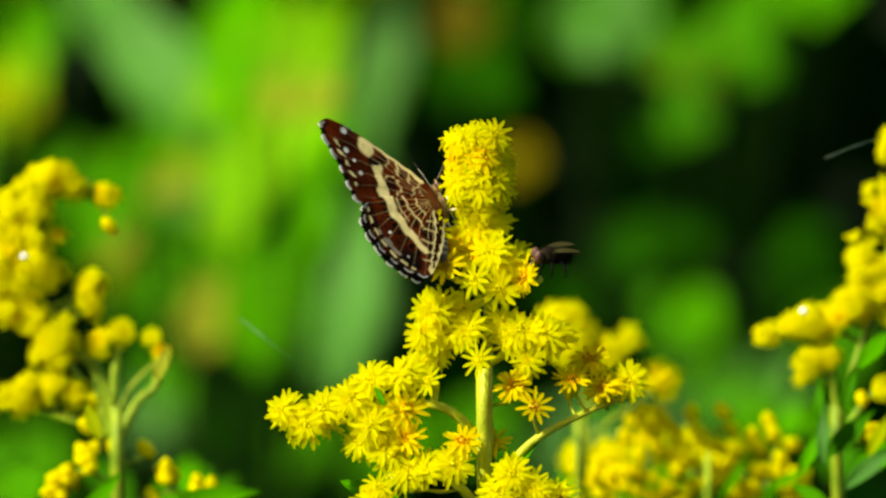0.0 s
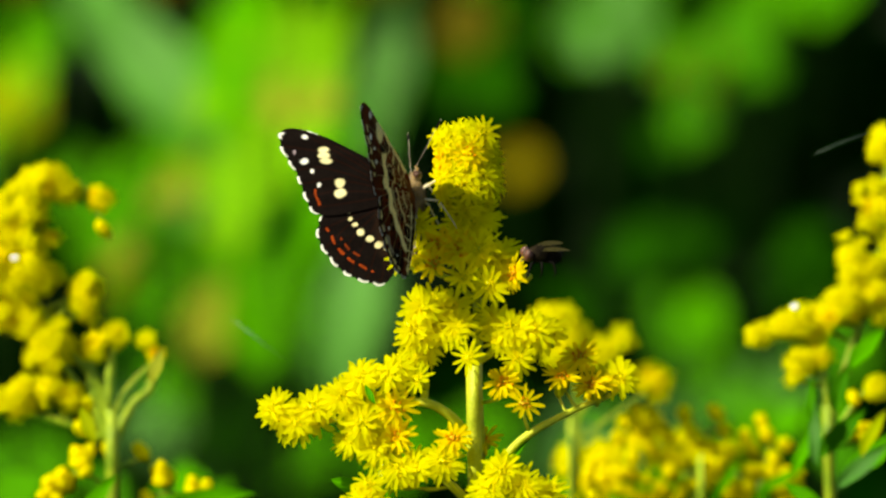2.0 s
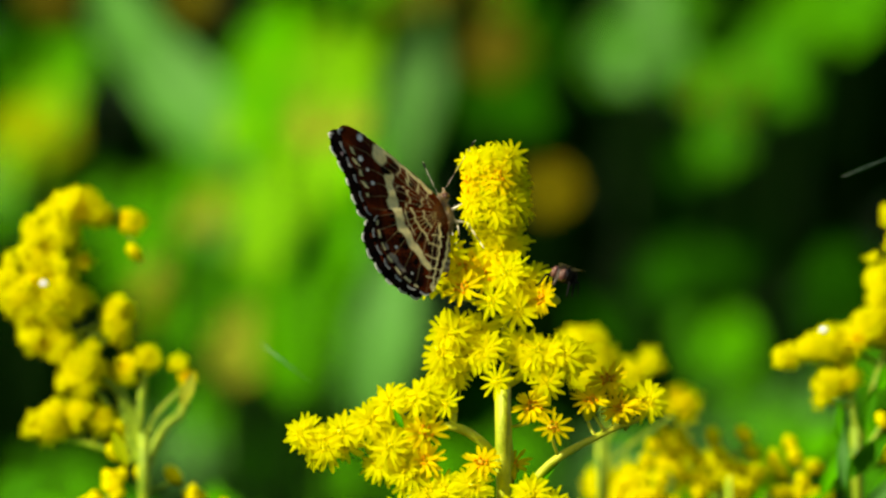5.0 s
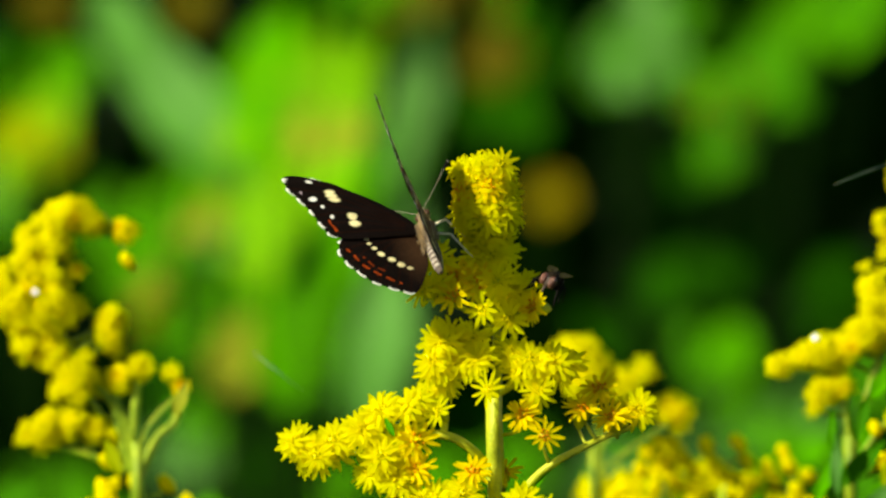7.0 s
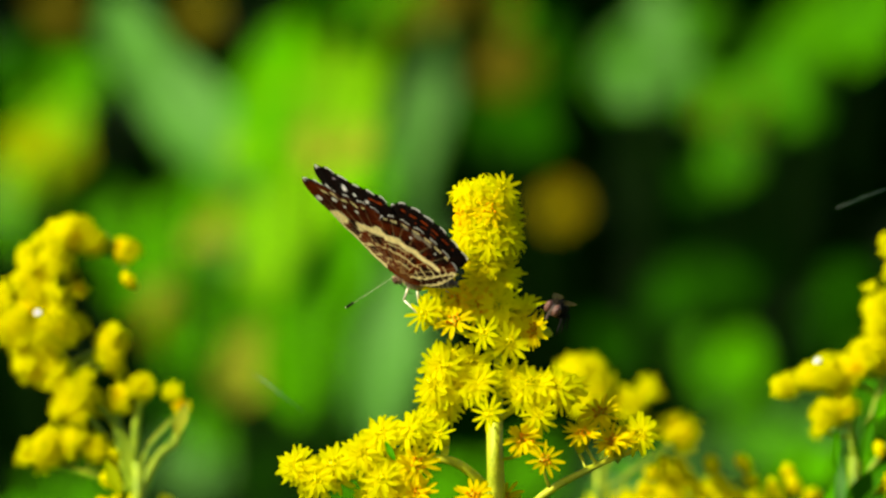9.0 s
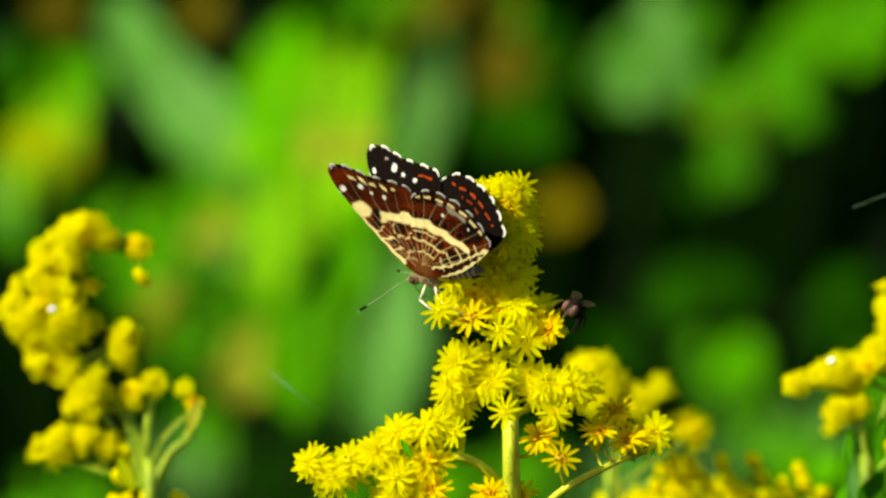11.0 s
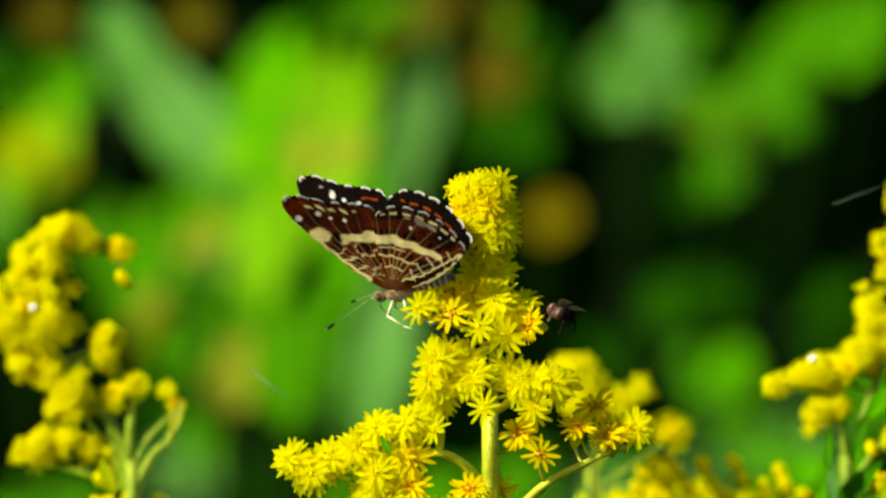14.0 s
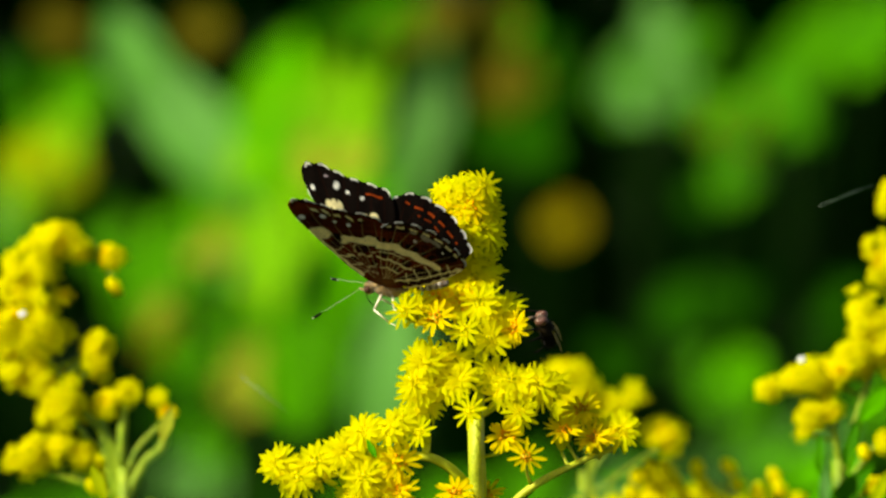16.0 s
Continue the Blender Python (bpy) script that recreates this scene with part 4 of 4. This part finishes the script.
def wing(kind, side, parent, label):
    """One wing, upper and under skin with a closed rim, hinged along y at its root; side 1 is the butterfly's right."""
    around, rings = 300, 78
    rim, run = outline(FORE if kind == "fore" else HIND, around)
    root = np.array((0.2, 0.7) if kind == "fore" else (-0.2, -0.9))
    out_margin = (rim[:, 0] > 11.4) & (rim[:, 1] < 10.4) if kind == "fore" else (rim[:, 1] < -1.0) & (rim[:, 0] > 3.4)
    rim = root + (rim - root) * (1 + out_margin * 0.011 * np.sin(run * 2.5 + 0.6))[:, None]
    s = np.linspace(0.004, 1, rings) ** 0.85
    uv = (root + s[:, None, None] * (rim - root)[None]).reshape(-1, 2)
    u, v = uv[:, 0], uv[:, 1]
    ss, rr = np.repeat(s, around), np.tile(run, rings)
    camber = 0.35 * np.sin(np.clip(u / 16, 0, 1) * math.pi) + 0.06 * np.sin(v * 2.2) * np.clip(u / 8, 0, 1)
    sink = -0.22 if kind == "hind" else 0.0
    thick = 0.05 * (1 - ss ** 8) + 0.004
    sweep = radians(SWEEP[kind])
    pu, pv = u * math.cos(sweep) - v * math.sin(sweep), u * math.sin(sweep) + v * math.cos(sweep)
    verts = np.concatenate([np.stack([side * (pu + BASE), pv, camber + sink + thick], 1), np.stack([side * (pu + BASE), pv, camber + sink - thick], 1)]) * MM
    n = around * rings
    i, k = np.meshgrid(np.arange(rings - 1), np.arange(around), indexing="ij")
    a, b = (i * around + k).ravel(), (i * around + (k + 1) % around).ravel()
    quads = np.stack([a, b, b + around, a + around], 1)
    last = (rings - 1) * around + np.arange(around)
    nxt = (rings - 1) * around + (np.arange(around) + 1) % around
    faces = np.concatenate([quads if side < 0 else quads[:, ::-1], (quads[:, ::-1] if side < 0 else quads) + n,
                            np.stack([last, nxt, nxt + n, last + n], 1)])
    me = bpy.data.meshes.new(kind + "wing")
    me.from_pydata(verts.tolist(), [], faces.tolist())
    col = np.concatenate([wing_colours(kind, u, v, ss, rr, False), wing_colours(kind, u, v, ss, rr, True)])
    at_vertex = me.color_attributes.new("scales", "FLOAT_COLOR", "POINT")
    at_vertex.data.foreach_set("color", np.concatenate([col, np.ones((2 * n, 1))], 1).astype(np.float32).ravel())
    me.materials.append(M_WING)
    me.shade_smooth()
    ob = new(kind + "wing", me)
    ob.parent = parent
    tagged(ob, label)
    bm = bmesh.new()
    for line in (FORE_VEINS if kind == "fore" else HIND_VEINS):
        pts = []
        for q in curve_through([Vector((*q, 0)) for q in line], 8):
            z = 0.35 * math.sin(min(max(q.x / 16, 0), 1) * math.pi) + 0.06 * math.sin(q.y * 2.2) * min(max(q.x / 8, 0), 1) + sink - 0.055
            x, y = q.x * math.cos(sweep) - q.y * math.sin(sweep), q.x * math.sin(sweep) + q.y * math.cos(sweep)
            pts.append(Vector((side * (x + BASE), y, z)) * MM)
        if kind == "hind":
            pts = pts[:round(len(pts) * 0.74)]
        tube(bm, pts, [MM * (0.022 - 0.014 * j / len(pts)) for j in range(len(pts))], 5)
    part("vein", bm, M_VEIN_DARK if kind == "fore" else M_VEIN, ob, "raised brown wing veins" if kind == "fore" else "raised cream wing veins")
    return ob


def butterfly():
    root = tagged(new("butterfly"), "dark brown butterfly with white bands, orange marks and cream-veined underwings", "butterfly")
    bm = bmesh.new()
    ball(bm, Vector((0, 1.2, 0)) * MM, 1.1 * MM, 2.4 * MM, 1.35 * MM, 20, 14)
    rnd = random.Random(2)
    for k in range(700):
        d = Vector((rnd.gauss(0, 1), rnd.gauss(0, 1), rnd.gauss(0, 1))).normalized()
        p = Vector((d.x * 1.05, 1.2 + d.y * 2.3, d.z * 1.3))
        tube(bm, [p * MM, (p + d * 0.4 + Vector((0, -0.45, 0))) * MM], [0.05 * MM, 0.01 * MM], 3)
    for k in range(260):
        y, sx = rnd.uniform(-2.4, 2.6), rnd.choice((-1, 1))
        p = Vector((sx * rnd.uniform(0.1, 0.8), y, 1.0 + rnd.uniform(0, 0.25)))
        d = Vector((sx * rnd.uniform(0.1, 0.8), -0.9, rnd.uniform(0.1, 0.6))).normalized() * rnd.uniform(0.7, 1.5)
        tube(bm, [p * MM, (p + d * 0.6) * MM, (p + d + Vector((0, -0.2, -0.1))) * MM], [0.045 * MM, 0.035 * MM, 0.008 * MM], 3)
    part("thorax", bm, M_FUR, root, "furry tawny thorax")
    bm = bmesh.new()
    spine = [Vector((0, -0.4 - 7.2 * t, -0.75 + 0.35 * t)) for t in (k / 24 for k in range(25))]
    tube(bm, [p * MM for p in spine], [MM * (0.2 + 0.72 * math.sin(math.pi * min(1, 0.16 + 0.8 * k / 24)) ** 0.7 + 0.05 * math.cos(k * 2.1)) for k in range(25)], 14)
    abdomen = part("abdomen", bm, M_ABDOMEN, root, "slim grey-brown abdomen with pale rings")
    for k in range(6):
        bm = bmesh.new()
        t = 0.24 + 0.12 * k
        c = Vector((0, -0.4 - 7.2 * t, -0.75 + 0.35 * t))
        r = 0.2 + 0.72 * math.sin(math.pi * min(1, 0.16 + 0.8 * t)) ** 0.7 + 0.05
        tube(bm, [(c + Vector((0, 0.24, 0))) * MM, c * MM, (c - Vector((0, 0.24, 0))) * MM], [r * 0.97 * MM, r * 1.02 * MM, r * 0.95 * MM], 14)
        part("ring", bm, M_BAND, abdomen)
    bm = bmesh.new()
    ball(bm, Vector((0, 3.9, -0.1)) * MM, 0.95 * MM, 0.8 * MM, 0.85 * MM, 16, 12)
    for k in range(120):
        d = Vector((rnd.gauss(0, 1), abs(rnd.gauss(0, 1)), rnd.gauss(0, 1))).normalized()
        p = Vector((d.x * 0.9, 3.9 + d.y * 0.75, -0.1 + d.z * 0.8))
        tube(bm, [p * MM, (p + d * 0.3) * MM], [0.04 * MM, 0.01 * MM], 3)
    tube(bm, [Vector(q) * MM for q in ((0, 4.4, -0.5), (0, 5.1, -0.4), (0, 5.6, -0.1))], [0.22 * MM, 0.2 * MM, 0.06 * MM], 7)
    head = part("head", bm, M_FUR, root, "furry tawny head")
    for sx in (-1, 1):
        bm = bmesh.new()
        ball(bm, Vector((sx * 0.75, 4.15, 0.0)) * MM, 0.5 * MM, 0.55 * MM, 0.6 * MM, 14, 10)
        part("eye", bm, M_EYE, head, "round brown compound eye")
        bm = bmesh.new()
        way = Vector((sx * 0.60, 0.74, -0.24)).normalized()
        foot = Vector((sx * 0.4, 4.5, 0.4))
        for k in range(16):
            p, q = foot + way * (0.46 * k), foot + way * (0.46 * k + 0.4)
            tube(bm, [p * MM, p.lerp(q, 0.6) * MM], 0.036 * MM, 5, 0)
            tube(bm, [p.lerp(q, 0.6) * MM, (foot + way * 0.46 * (k + 1)) * MM], 0.036 * MM, 5, 1)
        tip = foot + way * 7.36
        tube(bm, [tip * MM, (tip + way * 0.3) * MM, (tip + way * 1.2) * MM, (tip + way * 1.5) * MM], [0.06 * MM, 0.2 * MM, 0.2 * MM, 0.07 * MM], 8, 0)
        tube(bm, [(tip + way * 1.45) * MM, (tip + way * 1.6) * MM], [0.12 * MM, 0.04 * MM], 6, 1)
        part("antenna", bm, (M_DARK, M_LEG), head, "thin banded antenna with black club")
    bm = bmesh.new()
    tube(bm, [p * MM for p in curve_through([(0, 4.4, -0.6), (0, 4.6, -1.6), (0, 4.1, -2.6), (0, 3.4, -3.2)], 5)], 0.07 * MM, 6)
    part("proboscis", bm, M_DARK, head, "thin dark proboscis")
    for sx in (-1, 1):
        for y, fore in ((2.2, 1.0), (0.6, -0.5)):
            bm = bmesh.new()
            a = Vector((sx * 0.6, y, -0.9))
            b = a + Vector((sx * 1.2, 0.9 * fore + 0.2, -1.8))
            c = b + Vector((sx * 0.5, -2.1 - 0.5 * (1 - fore), -1.8))
            d = c + Vector((sx * 0.4, -1.3, -0.5))
            tube(bm, [a * MM, b * MM], [0.2 * MM, 0.15 * MM], 7)
            tube(bm, [b * MM, c * MM], [0.15 * MM, 0.11 * MM], 7)
            tube(bm, [c * MM, d * MM], [0.1 * MM, 0.05 * MM], 6)
            part("leg", bm, M_LEG, root, "thin pale cream jointed leg")
    for ob in root.children:
        ob.location.z = (0.0 if ob == abdomen else -0.9) * MM   # the wings spring from the top of the thorax
    wings = {}
    for side in (1, -1):
        wings["hind", side] = wing("hind", side, root, "scalloped dark hindwing with white fringe and orange line")
        wings["fore", side] = wing("fore", side, root, "dark forewing with white spots and cream-veined underside")
    return root, wings


BUTTERFLY, WINGS = butterfly()

# ======== fly ========
M_FLY = material("fly_bristly_dark", (0.002, 0.0015, 0.001), (0.008, 0.006, 0.004), 1800, 0.5, 0.0, 0.6, gloss=0.06)
M_FLY_EYE = material("fly_eye_dull_red", (0.04, 0.012, 0.008), (0.17, 0.065, 0.042), 1800, 0.3, 0.0, 0.3)
M_FLY_FACE = material("fly_thorax_gold_dust", (0.002, 0.0015, 0.001), (0.03, 0.02, 0.009), 900, 0.6, 0.0, 0.6, gloss=0.06)
M_FLY_PINK = material("fly_face_pink_dust", (0.012, 0.007, 0.004), (0.11, 0.064, 0.038), 1200, 0.5, 0.0, 0.5)
M_FLY_WING = material("fly_wing_smoky", (0.16, 0.14, 0.045), (0.32, 0.28, 0.10), 1500, 0.3, 0.75, 0.1, gloss=0.3)


def fly():
    root = tagged(new("fly"), "small dark bristly fly with dull red eyes on a flower", "insect")
    rnd = random.Random(8)
    bm = bmesh.new()
    ball(bm, Vector((0, 0, 0)), 1.25 * MM, 1.5 * MM, 1.2 * MM, 16, 12)
    for k in range(110):
        d = Vector((rnd.gauss(0, 1), rnd.gauss(0, 1), abs(rnd.gauss(0, 1)))).normalized()
        p = Vector((d.x * 1.2, d.y * 1.45, d.z * 1.15))
        tube(bm, [p * MM, (p + d * 0.5 + Vector((0, -0.3, 0))) * MM], [0.035 * MM, 0.008 * MM], 3)
    part("thorax", bm, M_FLY_FACE, root, "dusty grey bristly thorax")
    bm = bmesh.new()
    ball(bm, Vector((0, -2.1, -0.25)) * MM, 1.3 * MM, 1.6 * MM, 1.2 * MM, 16, 12)
    for k in range(120):
        d = Vector((rnd.gauss(0, 1), rnd.gauss(0, 1), rnd.gauss(0, 1))).normalized()
        p = Vector((d.x * 1.25, -2.1 + d.y * 1.55, -0.25 + d.z * 1.15))
        tube(bm, [p * MM, (p + d * 0.5 + Vector((0, -0.3, 0))) * MM], [0.035 * MM, 0.008 * MM], 3)
    part("abdomen", bm, M_FLY, root, "dark rounded abdomen")
    bm = bmesh.new()
    ball(bm, Vector((0, 1.65, -0.1)) * MM, 0.95 * MM, 0.6 * MM, 0.9 * MM, 14, 10)
    tube(bm, [Vector((0, 2.3, -0.6)) * MM, Vector((0, 2.5, -1.6)) * MM], [0.18 * MM, 0.22 * MM], 7)
    head = part("head", bm, M_FLY_PINK, root, "grey-pink head")
    for sx in (-1, 1):
        bm = bmesh.new()
        ball(bm, Vector((sx * 0.66, 1.75, 0.1)) * MM, 0.6 * MM, 0.7 * MM, 0.92 * MM, 14, 10)
        part("eye", bm, M_FLY_EYE, head, "dull red compound eye")
        bm = bmesh.new()
        rows = []
        for i in range(11):
            t = i / 10
            w = 1.25 * math.sin(math.pi * min(1, 0.08 + t * 0.86)) ** 0.7
            c = Vector((sx * (0.8 + 0.5 * t), -0.2 - 4.0 * t, 0.85 + 0.2 * math.sin(t * 3)))
            rows.append([bm.verts.new((c + Vector((w * k * 0.6, 0.15 * k, 0.05 * abs(k)))) * MM) for k in (-1, -0.4, 0.4, 1)])
        for p, q in zip(rows, rows[1:]):
            for k in range(3):
                bm.faces.new((p[k], p[k + 1], q[k + 1], q[k]))
        bmesh.ops.solidify(bm, geom=bm.faces[:], thickness=0.00002)
        part("wing", bm, M_FLY_WING, root, "smoky translucent wing")
        for y, fy in ((0.8, 1.5), (0.0, 0.1), (-0.7, -1.6)):
            bm = bmesh.new()
            a = Vector((sx * 0.8, y, -0.8))
            b = a + Vector((sx * 1.1, fy * 0.6, 0.2))
            c = b + Vector((sx * 0.3, fy * 0.3, -1.5))
            d = c + Vector((sx * 0.3, 0.5, -0.5))
            tube(bm, [a * MM, b * MM, c * MM, d * MM], [0.19 * MM, 0.21 * MM, 0.14 * MM, 0.07 * MM], 7)
            part("leg", bm, M_DARK, root, "black jointed leg")
    return root


FLY = fly()


def stance(p, ahead, top):
    """A pose in the world from a place and two directions in the view's axes: right, up, toward."""
    axes = Matrix((RIGHT, UP, -AHEAD)).transposed()
    f = (axes @ Vector(ahead)).normalized()
    d = axes @ Vector(top)
    d = (d - f * d.dot(f)).normalized()
    m = Matrix((f.cross(d), f, d)).transposed().to_4x4()
    return Matrix.Translation(p) @ m


# ======== what moves ========
def motions():
    # seconds; place in mm right, up and toward from the view's centre; the body's forward and upper direction; right and left wing angle
    flight = [
        (0, 2.08, -1.75, 1.12, -0.135, 0.890, -0.436, -0.812, 0.152, 0.563, -2.8, -2.7),
        (0.5, 1.42, -0.72, 1.12, -0.087, 0.972, -0.219, -0.765, 0.075, 0.640, -2.7, -2.9),
        (1, 1.77, 0.58, 1.12, 0.111, 0.993, -0.028, -0.992, 0.112, 0.051, 40.7, 33.1),
        (1.5, 2.18, 0.85, 1.79, 0.058, 0.994, -0.096, -0.972, 0.078, 0.222, 38.8, 31.1),
        (2, 0.25, -0.72, 1.79, -0.029, 0.988, -0.152, -0.915, 0.035, 0.403, 44.1, 33.3),
        (2.5, 0.16, -1.47, 1.79, -0.045, 0.996, -0.077, -0.772, 0.014, 0.635, 23.8, 43.9),
        (3, 0.85, -1.03, 1.79, 0.080, 0.996, -0.026, -0.979, 0.084, 0.187, 27.2, 32.8),
        (3.5, 0.76, -0.67, 1.79, 0.096, 0.994, -0.048, -0.872, 0.108, 0.477, -2.9, -2.9),
        (4, 0.84, -0.57, 1.79, 0.074, 0.991, -0.111, -0.870, 0.119, 0.479, -2.7, -2.7),
        (6.5, -0.29, 0.20, 3.60, -0.271, 0.795, -0.543, -0.581, 0.315, 0.751, 16.7, 22.1),
        (7, -0.26, -0.34, 3.80, -0.233, 0.707, -0.668, -0.663, 0.387, 0.641, 27.0, 31.0),
        (7.5, 0.50, -0.45, 3.50, -0.174, 0.703, -0.690, -0.527, 0.525, 0.668, 1.9, 32.6),
        (7.8, 1.48, -0.48, 3.00, -0.165, 0.640, -0.751, -0.727, 0.435, 0.531, -3.2, 11.0),
        (8, 1.24, -0.31, 2.80, -0.193, 0.719, -0.668, -0.789, 0.292, 0.541, -3.3, -3.2),
        (8.2, 0.73, -0.86, 3.58, -0.247, 0.605, -0.757, -0.750, 0.375, 0.545, -3.1, -2.8),
        (8.5, -1.23, -1.76, 3.70, -0.421, 0.215, -0.881, -0.553, 0.709, 0.437, -3.1, -3.0),
        (8.8, -1.38, -2.60, 1.95, -0.607, 0.098, -0.789, -0.371, 0.842, 0.391, -3.1, 3.1),
        (9, -1.64, -2.84, 1.95, -0.707, 0.122, -0.697, -0.403, 0.739, 0.539, 2.2, -0.0),
        (11.5, -1.15, -2.39, 0.38, -0.866, -0.198, -0.460, -0.350, 0.896, 0.274, 31.5, -3.3),
        (12, -3.00, -4.19, 0.38, -0.874, -0.404, -0.271, -0.472, 0.836, 0.278, 26.5, 12.6),
        (12.5, -2.99, -3.93, 0.38, -0.918, -0.286, -0.276, -0.356, 0.901, 0.250, 13.2, 14.8),
        (13, -2.40, -3.81, 0.38, -0.908, -0.185, -0.375, -0.320, 0.885, 0.338, 2.4, 23.0),
        (13.5, -2.50, -4.00, 0.38, -0.941, -0.123, -0.316, -0.238, 0.904, 0.356, 11.9, 27.9),
        (14, -2.80, -4.88, 0.38, -0.905, -0.180, -0.370, -0.220, 0.935, 0.270, 3.0, 14.5),
        (14.5, -2.88, -4.85, 0.38, -0.905, -0.150, -0.360, -0.190, 0.945, 0.220, 1.0, 11.0),
        (15, -2.55, -4.38, 0.38, -0.940, -0.080, -0.310, -0.135, 0.945, 0.300, 13.5, 27.0),
        (15.5, -1.98, -3.75, 0.38, -0.962, 0.031, -0.271, -0.109, 0.865, 0.489, 16.9, 24.1),
        (16, -1.95, -3.99, 0.38, -0.970, 0.004, -0.244, -0.113, 0.880, 0.462, 3.9, 19.4)]
    body, right, left = [], [], []
    for t, x, y, z, fx, fy, fz, dx, dy, dz, a, b in flight:
        z += 1.8 * min(max((t - 8.2) / 2.0, 0), 1)
        body.append((t, stance(CENTRE + (RIGHT * x + UP * y - AHEAD * z) * MM, (fx, fy, fz), (dx, dy, dz))))
        right.append((t, pose(1.0 * MM, 1.0 * MM, 0.2 * MM, 0, a - 90, 0)))
        left.append((t, pose(-1.0 * MM, 1.0 * MM, 0.2 * MM, 0, 90 - b, 0)))
    walk(BUTTERFLY, body)
    for kind in ("fore", "hind"):
        out = Vector(((0.12 if kind == "hind" else 0.0) * MM, 0, 0))
        walk(WINGS[kind, 1], [(t, Matrix.Translation(out) @ m) for t, m in right])
        walk(WINGS[kind, -1], [(t, Matrix.Translation(-out) @ m) for t, m in left])
    crawl = [
        (0.0, 1012, 537, (-0.92, -0.05, 0.35), (0.1, 0.9, 0.4)), (3.0, 1013, 541, (-0.9, -0.05, 0.4), (0.1, 0.9, 0.4)), (3.5, 1011, 539, (-0.8, -0.05, 0.6), (0.1, 0.9, 0.4)),
        (4.0, 1010, 537, (-0.6, 0.1, 0.8), (0.15, 0.9, 0.2)), (6.5, 1004, 531, (-0.32, -0.1, 0.95), (0.4, 0.85, 0.25)), (7.0, 1003, 530, (-0.32, -0.1, 0.95), (0.4, 0.85, 0.25)),
        (9.0, 1009, 536, (-0.32, -0.1, 0.95), (0.45, 0.85, 0.25)), (12.5, 1016, 542, (-0.35, -0.15, 0.9), (0.55, 0.75, 0.3)), (13.5, 1027, 556, (-0.5, -0.05, 0.9), (0.4, 0.85, 0.3)),
        (14.0, 1025, 553, (-0.5, 0.0, 0.9), (0.35, 0.85, 0.3)), (14.5, 1022, 553, (-0.6, -0.1, 0.75), (0.25, 0.9, 0.3)), (15.0, 1022, 556, (-0.8, -0.25, 0.5), (0.05, 0.9, 0.45)),
        (15.5, 1034, 574, (-0.65, 0.4, 0.6), (0.5, 0.75, 0.4)), (16.0, 1023, 576, (-0.35, 0.7, 0.6), (0.75, 0.45, 0.4))]
    walk(FLY, [(t, stance(at(x, y, -0.0045), f, d)) for t, x, y, f, d in crawl])
    # the side plants nod a little, in mm at flower height: right and up
    right_nod = [(0, 0.25, -0.15), (1.0, 0.25, -0.85), (2.0, 0.18, -0.75), (3.0, 0.1, -0.65), (4.0, 0.05, -0.5), (6.5, 0.1, -0.65), (8.0, 0.5, -0.5), (9.0, 0.65, -0.3),
                 (11.5, 0.25, 0), (12.5, 0, 0), (14, 0.2, -0.55), (15, 0.45, -0.8), (16, 0.62, -0.95)]
    for plant, rows in ((LEFT, [(0, -0.75, 0.1), (1.0, -0.42, -0.1), (2.0, -0.32, -0.1), (3.0, -0.1, 0), (4.0, 0, 0.2), (6.5, 0.33, 0), (8.0, 0.25, 0.3), (9.0, 0.13, 0.35), (11.5, -0.1, 0.3), (12.5, 0, 0), (14, 0.05, -0.3), (15, 0.2, -0.4), (16, 0.3, -0.45)]),
                        (RIGHTP, right_nod), (BACKP, right_nod), (BUDS_PLANT, right_nod)):
        base = plant.location.copy()
        walk(plant, [(t, Matrix.Translation(base + Vector((0, 0, u * MM))) @ Matrix.Rotation(r * MM / 0.95, 4, "Y")) for t, r, u in rows])


motions()
